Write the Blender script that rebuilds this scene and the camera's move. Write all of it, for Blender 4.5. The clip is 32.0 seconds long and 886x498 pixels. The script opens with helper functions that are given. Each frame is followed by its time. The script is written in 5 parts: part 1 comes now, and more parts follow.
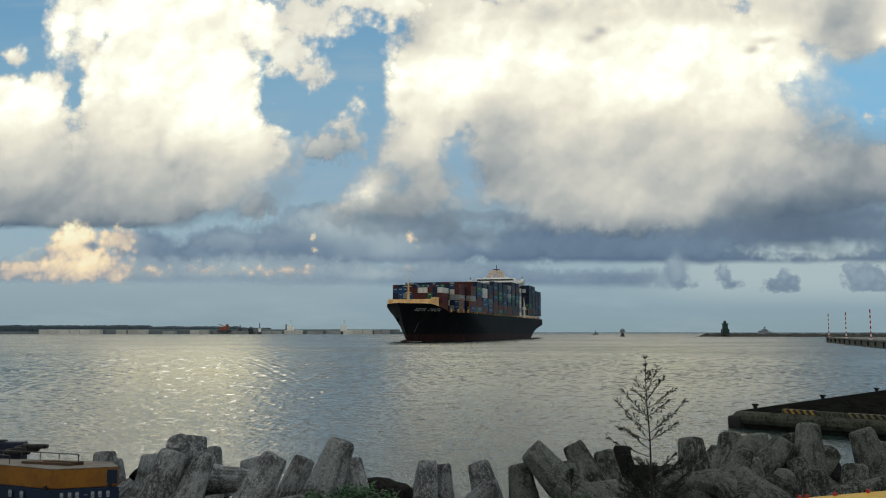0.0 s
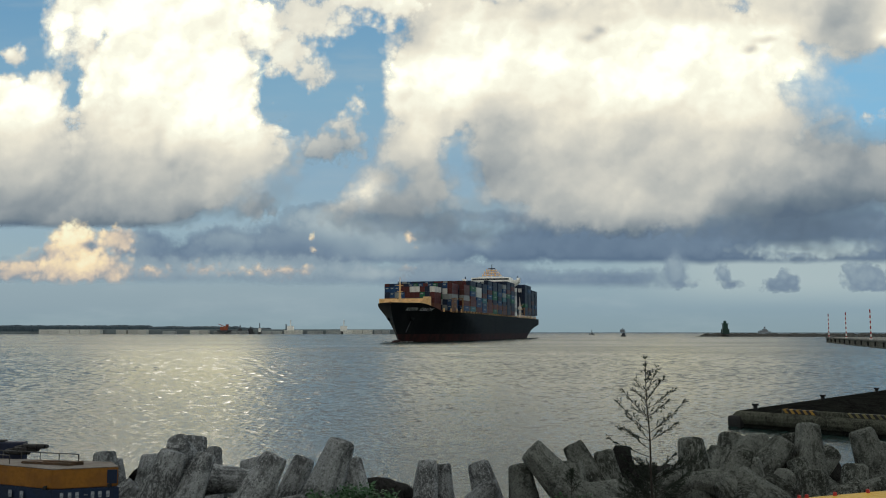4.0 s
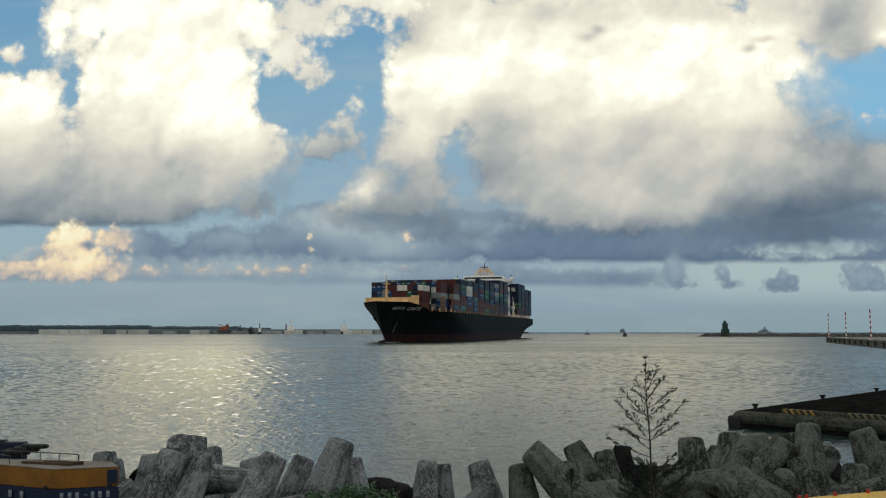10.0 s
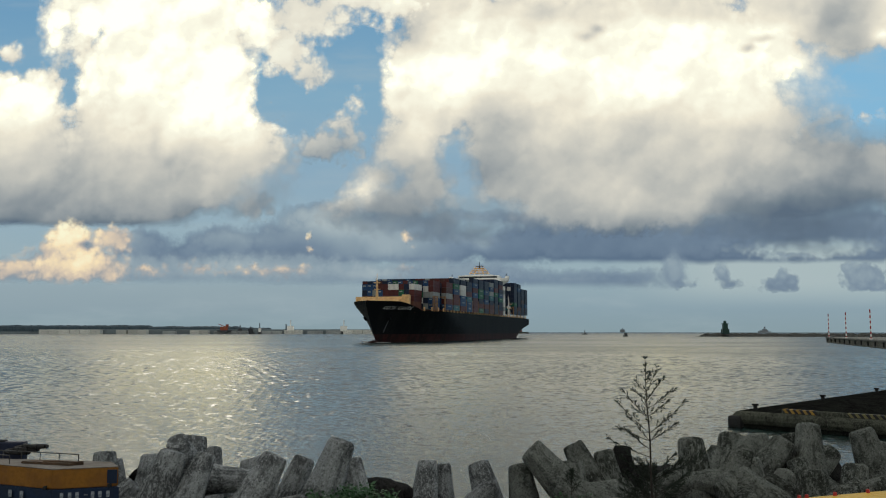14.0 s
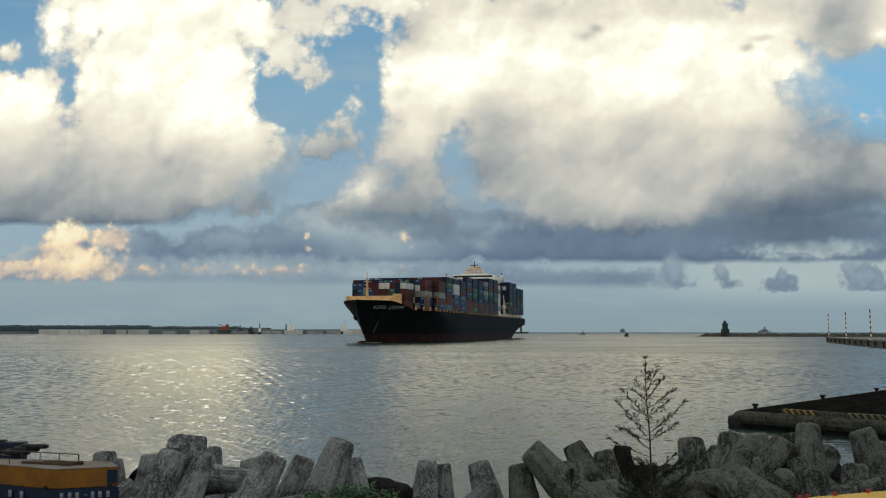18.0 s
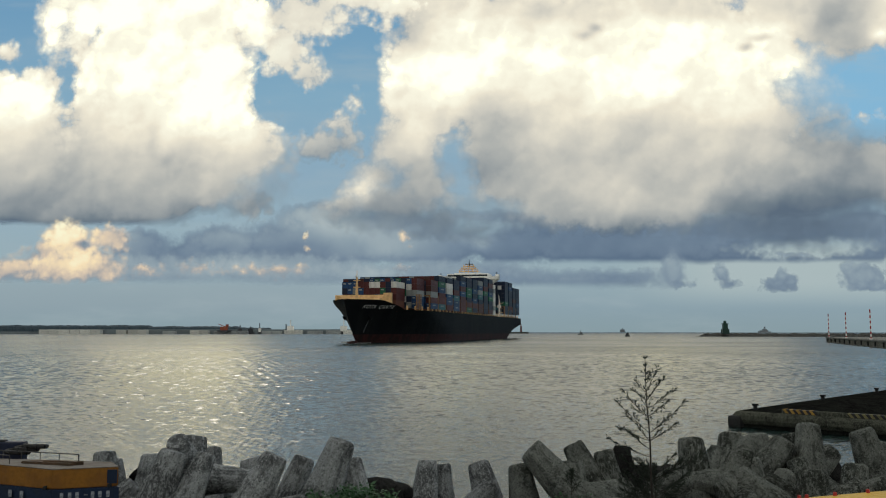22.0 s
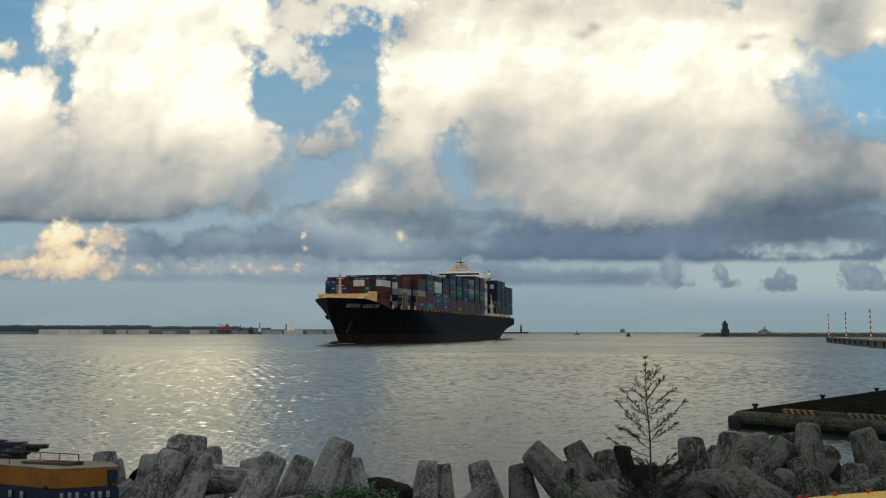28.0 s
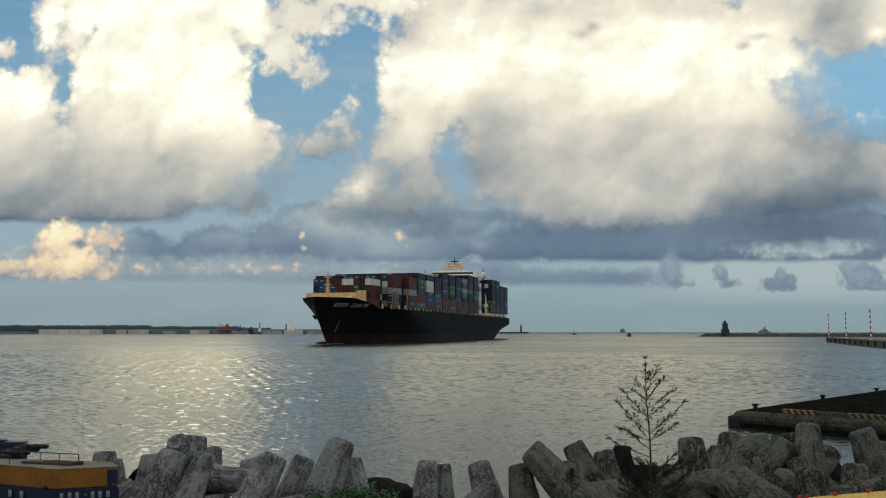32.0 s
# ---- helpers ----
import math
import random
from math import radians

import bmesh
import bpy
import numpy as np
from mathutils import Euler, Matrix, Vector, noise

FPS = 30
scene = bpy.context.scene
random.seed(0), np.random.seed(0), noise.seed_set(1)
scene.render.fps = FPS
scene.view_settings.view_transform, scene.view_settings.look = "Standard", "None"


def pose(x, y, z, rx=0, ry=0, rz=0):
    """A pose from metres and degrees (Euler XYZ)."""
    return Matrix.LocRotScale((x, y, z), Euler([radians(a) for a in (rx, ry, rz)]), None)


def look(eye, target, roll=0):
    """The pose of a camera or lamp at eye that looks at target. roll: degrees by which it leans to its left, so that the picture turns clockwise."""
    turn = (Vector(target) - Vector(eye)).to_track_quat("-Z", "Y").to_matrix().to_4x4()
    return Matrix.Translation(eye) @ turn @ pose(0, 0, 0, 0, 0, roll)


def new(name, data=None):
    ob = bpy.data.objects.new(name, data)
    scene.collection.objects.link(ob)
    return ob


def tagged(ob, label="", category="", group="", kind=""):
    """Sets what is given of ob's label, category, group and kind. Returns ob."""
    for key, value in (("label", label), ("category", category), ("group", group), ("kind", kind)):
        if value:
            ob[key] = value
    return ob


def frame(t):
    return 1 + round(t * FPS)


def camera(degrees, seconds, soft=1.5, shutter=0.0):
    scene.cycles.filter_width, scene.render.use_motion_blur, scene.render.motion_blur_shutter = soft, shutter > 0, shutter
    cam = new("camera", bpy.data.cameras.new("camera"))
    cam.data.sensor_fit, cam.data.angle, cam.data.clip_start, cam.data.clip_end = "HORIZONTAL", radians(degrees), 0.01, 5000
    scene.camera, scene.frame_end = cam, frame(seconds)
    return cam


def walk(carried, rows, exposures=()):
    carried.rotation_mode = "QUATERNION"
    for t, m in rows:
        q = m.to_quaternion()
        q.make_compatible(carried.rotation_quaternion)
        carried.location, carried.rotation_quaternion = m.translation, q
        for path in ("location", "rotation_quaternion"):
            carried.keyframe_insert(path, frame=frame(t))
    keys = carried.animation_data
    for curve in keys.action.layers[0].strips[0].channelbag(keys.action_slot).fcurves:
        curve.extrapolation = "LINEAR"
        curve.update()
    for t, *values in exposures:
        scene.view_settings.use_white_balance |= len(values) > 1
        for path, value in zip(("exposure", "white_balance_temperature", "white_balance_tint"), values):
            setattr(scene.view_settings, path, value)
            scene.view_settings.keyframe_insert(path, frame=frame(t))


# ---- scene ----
# ---- camera ----
cam = camera(54.62, 32.0, 1.1)
EYE = (0.0, 0.0, 4.8165)
walk(cam, [(0, pose(*EYE, 95.488, 0, 0)), (32, pose(*EYE, 95.488, 0, 0))], exposures=[(0, 0.0, 6460, 7), (32, -0.03, 6640, 8)])

# ---- light ----
SUN_AZ, SUN_EL = -18.0, 33.0
world = bpy.data.worlds.new("world")
scene.world = world
world.use_nodes = True
wt = world.node_tree
sky = wt.nodes.new("ShaderNodeTexSky")
sky.sky_type, sky.sun_disc = "NISHITA", False
sky.sun_elevation, sky.sun_rotation = radians(SUN_EL), radians(SUN_AZ)
sky.air_density, sky.dust_density = 1.0, 2.0
# broken cloud overhead and behind: grey heaps over the clear sky
over = wt.nodes.new("ShaderNodeTexNoise")
over.inputs["Scale"].default_value, over.inputs["Detail"].default_value, over.inputs["Roughness"].default_value = 2.6, 6.0, 0.6
wt.links.new(wt.nodes.new("ShaderNodeTexCoord").outputs["Generated"], over.inputs["Vector"])
deck = wt.nodes.new("ShaderNodeMapRange")
deck.inputs[1].default_value, deck.inputs[2].default_value, deck.inputs[3].default_value, deck.inputs[4].default_value = 0.36, 0.56, 0.25, 0.95
wt.links.new(over.outputs["Fac"], deck.inputs[0])
both = wt.nodes.new("ShaderNodeMix")
both.data_type = "RGBA"
wt.links.new(deck.outputs[0], both.inputs[0])
wt.links.new(sky.outputs[0], both.inputs[6])
both.inputs[7].default_value = (5.6, 5.5, 5.0, 1.0)
wt.links.new(both.outputs[2], wt.nodes["Background"].inputs[0])
wt.nodes["Background"].inputs[1].default_value = 0.135

sun = new("sun", bpy.data.lights.new("sun", "SUN"))
sun.data.energy, sun.data.angle, sun.data.color = 0.2, radians(11), (1.0, 0.93, 0.82)
sun_way = Vector((math.sin(radians(SUN_AZ)) * math.cos(radians(SUN_EL)), math.cos(radians(SUN_AZ)) * math.cos(radians(SUN_EL)), math.sin(radians(SUN_EL))))
sun.matrix_world = look(sun_way * 200, (0, 0, 0))


# ---- materials ----
class Net:
    """Small helpers for building a node tree."""

    def __init__(self, name):
        self.mat = bpy.data.materials.new(name)
        self.mat.use_nodes = True
        self.t = self.mat.node_tree
        self.t.nodes.clear()
        self.out = self.t.nodes.new("ShaderNodeOutputMaterial")

    def put(self, socket, value):
        if isinstance(value, bpy.types.NodeSocket):
            self.t.links.new(value, socket)
        elif value is not None:
            socket.default_value = value

    def node(self, kind, **values):
        n = self.t.nodes.new(kind)
        for k, v in values.items():
            self.put(n.inputs[k.replace("_", " ")], v)
        return n

    def m(self, op, a, b=None, c=None, clamp=False):
        n = self.t.nodes.new("ShaderNodeMath")
        n.operation, n.use_clamp = op, clamp
        for s, v in zip(n.inputs, (a, b, c)):
            self.put(s, v)
        return n.outputs[0]

    def v(self, op, a, b=None, s=None):
        n = self.t.nodes.new("ShaderNodeVectorMath")
        n.operation = op
        self.put(n.inputs[0], a)
        self.put(n.inputs[1], b)
        if s is not None:
            self.put(n.inputs["Scale"], s)
        return n.outputs["Value" if op in ("LENGTH", "DOT_PRODUCT") else "Vector"]

    def noise(self, where, scale, detail=4.0, rough=0.55, distort=0.0, colour=False):
        n = self.node("ShaderNodeTexNoise", Vector=where, Scale=scale, Detail=detail, Roughness=rough, Distortion=distort)
        return n.outputs["Color" if colour else "Fac"]

    def ramp(self, fac, stops):
        n = self.t.nodes.new("ShaderNodeValToRGB")
        while len(n.color_ramp.elements) < len(stops):
            n.color_ramp.elements.new(1.0)
        for e, (at, col) in zip(n.color_ramp.elements, stops):
            e.position, e.color = at, (*col, 1.0)
        self.put(n.inputs[0], fac)
        return n.outputs[0]

    def span(self, x, a, b, lo=0.0, hi=1.0, smooth=True):
        n = self.t.nodes.new("ShaderNodeMapRange")
        n.interpolation_type = "SMOOTHSTEP" if smooth else "LINEAR"
        for s, v in zip(n.inputs, (x, a, b, lo, hi)):
            self.put(s, v)
        return n.outputs[0]

    def mix(self, fac, a, b, kind="MIX"):
        n = self.t.nodes.new("ShaderNodeMix")
        n.data_type, n.blend_type = "RGBA", kind
        self.put(n.inputs[0], fac)
        self.put(n.inputs[6], (*a, 1) if isinstance(a, tuple) else a)
        self.put(n.inputs[7], (*b, 1) if isinstance(b, tuple) else b)
        return n.outputs[2]

    def coords(self, which="Object"):
        return self.t.nodes.new("ShaderNodeTexCoord").outputs[which]

    def surface(self, socket):
        self.t.links.new(socket, self.out.inputs[0])
        return self.mat


def coat(name, colour, rough=0.6, metal=0.0, wear=None, amount=0.35, scale=2.0, bump=0.02, fine=18.0, streaks=False, spec=0.3):
    """Paint, stone or metal with broad stains, fine grain and relief."""
    n = Net(name)
    at = n.coords()
    wide = n.noise(n.v("MULTIPLY", at, (1, 1, 0.18)) if streaks else at, scale, 5, 0.6)
    grain = n.noise(at, fine, 6, 0.65)
    wear = wear or tuple(c * 0.55 for c in colour)
    odd = n.t.nodes.new("ShaderNodeObjectInfo").outputs["Random"]
    stain = n.m("MULTIPLY", n.span(wide, 0.44, 0.6), amount)
    col = n.mix(stain, colour, wear)
    col = n.mix(n.span(grain, 0.42, 0.64, 0.0, amount * 0.7), col, tuple(c * 0.6 for c in colour))
    hsv = n.node("ShaderNodeHueSaturation", Color=col, Value=n.span(odd, 0, 1, 0.85, 1.12, False))
    b = n.node("ShaderNodeBump", Strength=0.6, Distance=bump, Height=n.m("MULTIPLY_ADD", grain, 0.5, wide))
    s = n.node("ShaderNodeBsdfPrincipled", Base_Color=hsv.outputs[0], Metallic=metal, Normal=b.outputs[0])
    n.put(s.inputs["Roughness"], n.span(grain, 0.3, 0.7, max(0.05, rough - 0.1), min(1.0, rough + 0.12)))
    s.inputs["Specular IOR Level"].default_value = spec
    return n.surface(s.outputs[0])


def concrete(name, colour, dark, bump=0.03):
    """Weathered marine concrete: pores, pale scuffs and dark growth in patches."""
    n = Net(name)
    at = n.coords()
    odd = n.t.nodes.new("ShaderNodeObjectInfo").outputs["Random"]
    at = n.v("ADD", at, n.node("ShaderNodeCombineXYZ", X=n.m("MULTIPLY", odd, 40.0), Y=n.m("MULTIPLY", odd, 17.0)).outputs[0])
    wide = n.noise(at, 1.1, 6, 0.62)
    mid = n.noise(n.v("MULTIPLY", at, (1.0, 1.0, 0.45)), 9.0, 8, 0.75)
    pore = n.noise(at, 26.0, 6, 0.8)
    vor = n.node("ShaderNodeTexVoronoi", Vector=at, Scale=26.0).outputs["Distance"]
    col = n.mix(n.span(wide, 0.44, 0.58), colour, dark)
    col = n.mix(n.span(mid, 0.48, 0.62, 0, 0.7), col, tuple(c * 1.45 for c in colour))
    streak = n.noise(n.v("MULTIPLY", at, (1.0, 1.0, 0.16)), 7.0, 5, 0.65)
    col = n.mix(n.span(streak, 0.5, 0.68, 0, 0.65), col, tuple(c * 0.7 for c in dark))
    col = n.mix(n.span(pore, 0.51, 0.60, 0, 0.85), col, tuple(c * 0.4 for c in dark))
    col = n.mix(n.span(n.noise(at, 17.0, 4, 0.7), 0.54, 0.64, 0, 0.6), col, tuple(c * 1.7 for c in colour))
    hsv = n.node("ShaderNodeHueSaturation", Color=col, Value=n.span(odd, 0, 1, 0.75, 1.2, False))
    hgt = n.m("ADD", n.m("MULTIPLY", mid, 1.0), n.m("ADD", n.m("MULTIPLY", pore, 0.35), n.m("MULTIPLY", n.span(vor, 0.0, 0.35), 0.25)))
    b = n.node("ShaderNodeBump", Strength=0.9, Distance=bump, Height=hgt)
    s = n.node("ShaderNodeBsdfPrincipled", Base_Color=hsv.outputs[0], Normal=b.outputs[0], Roughness=0.95)
    s.inputs["Specular IOR Level"].default_value = 0.0
    return n.surface(s.outputs[0])


def water_material():
    """Wind-ruffled harbour water: short ripples, further out the slopes of waves too small to model."""
    n = Net("harbour_water")
    at = n.coords()
    off = n.node("ShaderNodeSeparateXYZ", Vector=at).outputs[1]
    small = n.noise(n.v("MULTIPLY", at, (0.8, 1.0, 1.0)), 6.0, 4, 0.6, 0.2)
    slick = n.span(n.noise(n.v("MULTIPLY", at, (0.3, 1.0, 1.0)), 0.03, 4, 0.55), 0.36, 0.6, 0.7, 1.1)
    b = n.node("ShaderNodeBump", Strength=0.7, Distance=1.0, Height=n.m("MULTIPLY", small, n.m("MULTIPLY", slick, n.span(off, 20.0, 60.0, 0.045, 0.02))))
    tilt = n.noise(n.v("MULTIPLY", at, (1.0, 0.35, 1.0)), 3.0, 4, 0.7, 0.0, True)
    tilt = n.v("MULTIPLY", n.v("SUBTRACT", tilt, (0.5, 0.5, 0.5)), (0.2, 0.4, 0.0))
    tilt = n.v("SCALE", tilt, s=n.m("MULTIPLY", slick, n.span(off, 25.0, 130.0, 0.12, 1.0)))
    # far off, the faces of waves that lean towards the shore hide those that lean away
    tilt = n.v("SUBTRACT", tilt, n.node("ShaderNodeCombineXYZ", Y=n.span(off, 25.0, 110.0, 0.02, 0.105)).outputs[0])
    face = n.v("NORMALIZE", n.v("ADD", b.outputs[0], tilt))
    s = n.node("ShaderNodeBsdfPrincipled", Base_Color=(0.012, 0.026, 0.024, 1), IOR=1.40, Normal=face)
    n.put(s.inputs["Roughness"], n.m("MULTIPLY", slick, n.span(off, 30.0, 260.0, 0.05, 0.24)))
    return n.surface(s.outputs[0])


# ---- sky ----
BRIGHT = 1.0


def dome(name, radius, az, el, mat, steps=(48, 24)):
    """A patch of a great sphere round the viewpoint, by azimuth and elevation."""
    bm = bmesh.new()
    rows = []
    for j in range(steps[1] + 1):
        e = radians(el[0] + (el[1] - el[0]) * j / steps[1])
        rows.append([bm.verts.new((radius * math.cos(e) * math.sin(a), radius * math.cos(e) * math.cos(a), radius * math.sin(e)))
                     for a in (radians(az[0] + (az[1] - az[0]) * i / steps[0]) for i in range(steps[0] + 1))])
    for r0, r1 in zip(rows, rows[1:]):
        for i in range(steps[0]):
            bm.faces.new((r0[i], r1[i], r1[i + 1], r0[i + 1])).smooth = True
    me = bpy.data.meshes.new(name)
    bm.to_mesh(me)
    bm.free()
    me.materials.append(mat)
    ob = new(name, me)
    ob.location = EYE
    return ob


def sky_plane(n):
    """Hundredths of tangent to the right and up, seen from the viewpoint, facing out to sea."""
    x = n.node("ShaderNodeSeparateXYZ", Vector=n.coords())
    y = n.m("MAXIMUM", x.outputs[1], 1.0)
    u = n.m("MULTIPLY", n.m("DIVIDE", x.outputs[0], y), 100.0)
    v = n.m("MULTIPLY", n.m("DIVIDE", x.outputs[2], y), 100.0)
    return u, v, n.node("ShaderNodeCombineXYZ", X=u, Y=v).outputs[0]


def puffs(n, p, shapes, soft=1.2):
    """How deep a point lies inside a union of ellipses (u, v, half-width, half-height)."""
    total = None
    for cu, cv, ru, rv in shapes:
        d = n.v("LENGTH", n.v("MULTIPLY", n.v("SUBTRACT", p, (cu, cv, 0)), (1 / ru, 1 / rv, 0)))
        d = n.m("MULTIPLY", n.m("SUBTRACT", 1.0, d), min(ru, rv))
        total = d if total is None else n.m("SMOOTH_MAX", total, d, soft)
    return total


def glows(n, p, shapes):
    """The sum of soft spots (u, v, half-width, half-height, weight)."""
    total = None
    for cu, cv, ru, rv, w in shapes:
        d = n.v("LENGTH", n.v("MULTIPLY", n.v("SUBTRACT", p, (cu, cv, 0)), (1 / ru, 1 / rv, 0)))
        g = n.m("MULTIPLY", n.m("EXPONENT", n.m("MULTIPLY", n.m("MULTIPLY", d, d), -1.0)), w)
        total = g if total is None else n.m("ADD", total, g)
    return total


def warped(n, p, seed, big=3.0, small=1.5, size=0.1, fine=0.35):
    """The plane bent at three scales, so that outlines billow and fray."""
    q = n.v("ADD", p, (seed * 37.0, seed * 11.0, seed * 5.0))
    half = (0.5, 0.5, 0.5)
    w = n.v("SCALE", n.v("SUBTRACT", n.noise(q, size, 3, 0.5, 0.0, True), half), s=big * 2)
    bent = n.v("ADD", p, w)
    w = n.v("ADD", w, n.v("SCALE", n.v("SUBTRACT", n.noise(q, fine, 4, 0.55, 0.0, True), half), s=small * 2))
    w = n.v("ADD", w, n.v("SCALE", n.v("SUBTRACT", n.noise(q, fine * 3.2, 3, 0.5, 0.0, True), half), s=small * 0.6))
    return n.v("ADD", p, w), q, bent


def billow(n, q, size, detail=3.0, rough=0.55):
    """Rounded lumps on lumps, high inside each lump and low in the creases."""
    a = n.t.nodes.new("ShaderNodeTexVoronoi")
    a.voronoi_dimensions = "2D"
    for k, x in (("Vector", q), ("Scale", size), ("Detail", detail), ("Roughness", rough), ("Lacunarity", 2.3)):
        n.put(a.inputs[k], x)
    return n.m("SUBTRACT", 0.80, a.outputs["Distance"])


def heads(n, q, size, lean):
    """Relief of rounded cloud heads that are lit from above."""
    a, b = n.t.nodes.new("ShaderNodeTexVoronoi"), n.t.nodes.new("ShaderNodeTexVoronoi")
    for t, w in ((a, q), (b, n.v("ADD", q, lean))):
        t.feature = "SMOOTH_F1"
        for k, x in (("Vector", w), ("Scale", size), ("Detail", 1.0), ("Roughness", 0.5), ("Smoothness", 0.5)):
            n.put(t.inputs[k], x)
    return n.m("SUBTRACT", b.outputs["Distance"], a.outputs["Distance"])


def tint(r, g, b, k=1.0):
    """A display colour (0 to 255) as linear light."""
    return tuple(k * ((c / 255 + 0.055) / 1.055) ** 2.4 for c in (r, g, b))


# light of a cloud from its shaded base to its sunlit heads, by tone
CLOUD_TONES = ((0.40, tint(92, 108, 126)), (0.50, tint(116, 129, 140)), (0.60, tint(148, 155, 160)), (0.70, tint(178, 180, 178)), (0.80, tint(208, 205, 196)), (0.90, tint(238, 231, 214)), (0.965, tint(255, 252, 234)), (1.0, (1.75, 1.59, 1.0)))
COOL_TONES = ((0.40, tint(88, 108, 133)), (0.50, tint(112, 131, 152)), (0.60, tint(140, 157, 170)), (0.70, tint(168, 181, 187)), (0.80, tint(203, 209, 208)), (1.0, tint(255, 250, 230)))
WARM_TONES = ((0.45, tint(112, 130, 148)), (0.60, tint(152, 156, 162)), (0.70, tint(188, 178, 170)), (0.80, tint(220, 201, 179)), (0.90, tint(249, 227, 188)), (1.0, tint(255, 248, 215)))


def cloud_material(name, seed, shapes, lights, rise, rough=(1.7, 1.3, 0.1, 0.33), edge=(-0.4, 0.6), relief=0.16, solid=1.0, tones=CLOUD_TONES, fray=1.3, holes=(), lump=0.42, base=None, soft=()):
    """Heaped cloud. rise: tone by height; base: height, slope and hardness of a level underside; soft: where edges melt away."""
    n = Net(name)
    u, v, p = sky_plane(n)
    wp, q, bent = warped(n, p, seed, *rough)
    field = puffs(n, wp, shapes)
    if holes:
        field = n.m("SMOOTH_MIN", field, n.m("MULTIPLY", puffs(n, wp, holes), -1.0), 0.6)
    lumps = billow(n, n.v("ADD", n.v("SCALE", n.v("ADD", p, bent), s=0.5), (seed * 3.0, seed * 7.0, 0.0)), lump, 3.0, 0.45)
    frayed = n.m("MULTIPLY_ADD", n.m("SUBTRACT", n.noise(q, 0.55, 5, 0.5), 0.5), fray, field)
    frayed = n.m("MULTIPLY_ADD", n.m("SUBTRACT", lumps, 0.4), fray * 0.7, frayed)
    if base:
        wave = n.m("MULTIPLY_ADD", n.m("SUBTRACT", n.noise(n.v("MULTIPLY", q, (0.5, 1.0, 1.0)), 0.3, 4, 0.5), 0.5), 0.9, v)
        under = n.m("SUBTRACT", wave, n.m("MULTIPLY_ADD", u, base[1], base[0]))
        frayed = n.m("SMOOTH_MIN", frayed, n.m("MULTIPLY", under, base[2]), 0.3)
    lo, hi = edge
    if soft:
        melt = glows(n, p, soft)
        lo, hi = n.m("SUBTRACT", edge[0], melt), n.m("MULTIPLY_ADD", melt, 1.6, edge[1])
    cover = n.m("MULTIPLY", n.span(frayed, lo, hi), solid)
    mild = n.v("SCALE", n.v("ADD", bent, n.v("ADD", p, wp)), s=1 / 3)
    wv = n.node("ShaderNodeSeparateXYZ", Vector=mild).outputs[1]
    v0, v1 = rise[0][0], rise[-1][0]
    level = n.ramp(n.span(wv, v0, v1, 0, 1, False), [((h - v0) / (v1 - v0), (t / 1.1,) * 3) for h, t in rise])
    tone = n.m("MULTIPLY_ADD", level, 1.1, glows(n, mild, lights))
    tone = n.m("MULTIPLY_ADD", heads(n, bent, 0.10, (-1.0, 1.7, 0.0)), relief, tone)
    tone = n.m("MULTIPLY_ADD", heads(n, n.v("ADD", wp, (seed, seed, 0.0)), 0.27, (-0.4, 0.6, 0.0)), relief * 0.55, tone)
    tone = n.m("MULTIPLY_ADD", n.m("MULTIPLY", n.m("SUBTRACT", lumps, 0.40), n.span(field, 3.0, 0.0)), relief * 0.7, tone)
    tone = n.m("MULTIPLY_ADD", n.m("SUBTRACT", n.noise(q, 0.22, 6, 0.55), 0.5), relief * 0.9, tone)
    tone = n.m("SUBTRACT", tone, n.span(frayed, 0.0, 1.2, 0.05, 0.0), clamp=True)
    col = n.ramp(tone, tones)
    e = n.node("ShaderNodeEmission", Color=col, Strength=BRIGHT)
    t = n.node("ShaderNodeBsdfTransparent")
    x = n.node("ShaderNodeMixShader", Fac=cover)
    n.put(x.inputs[1], t.outputs[0])
    n.put(x.inputs[2], e.outputs[0])
    return n.surface(x.outputs[0])


def open_sky():
    """Clear blue between the clouds, paler towards the sea, with veils of haze."""
    n = Net("open_sky")
    u, v, p = sky_plane(n)
    blue = n.ramp(n.span(v, 0.0, 45.0, 0, 1, False), ((0.0, tint(136, 156, 165)), (0.06, tint(139, 160, 172)), (0.16, tint(152, 173, 183)), (0.27, tint(150, 174, 188)), (0.40, tint(141, 170, 191)), (0.62, tint(130, 169, 195)), (0.9, tint(108, 154, 190))))
    right = n.m("MULTIPLY", n.span(u, 18.0, 34.0), n.m("MULTIPLY", n.span(v, 2.2, 6.0), n.span(v, 12.0, 9.0)))
    col = n.mix(n.m("MULTIPLY", right, 0.85), blue, tint(172, 187, 190))
    left_low = n.m("MULTIPLY", n.span(u, 5.0, -25.0), n.m("MULTIPLY", n.span(v, 6.5, 4.8), n.span(v, 0.0, 3.5)))
    col = n.mix(n.m("MULTIPLY", left_low, 0.4), col, tint(150, 164, 172))
    high = n.m("MULTIPLY", n.span(u, 38.0, 44.0), n.span(v, 22.0, 26.0))
    col = n.mix(n.m("MULTIPLY", high, 0.7), col, tint(134, 188, 224))
    veil = n.noise(n.v("MULTIPLY", p, (0.25, 1.0, 1.0)), 0.22, 5, 0.6)
    col = n.mix(n.span(veil, 0.45, 0.8, 0.0, 0.35), col, tint(172, 186, 192))
    e = n.node("ShaderNodeEmission", Color=col, Strength=BRIGHT)
    return n.surface(e.outputs[0])


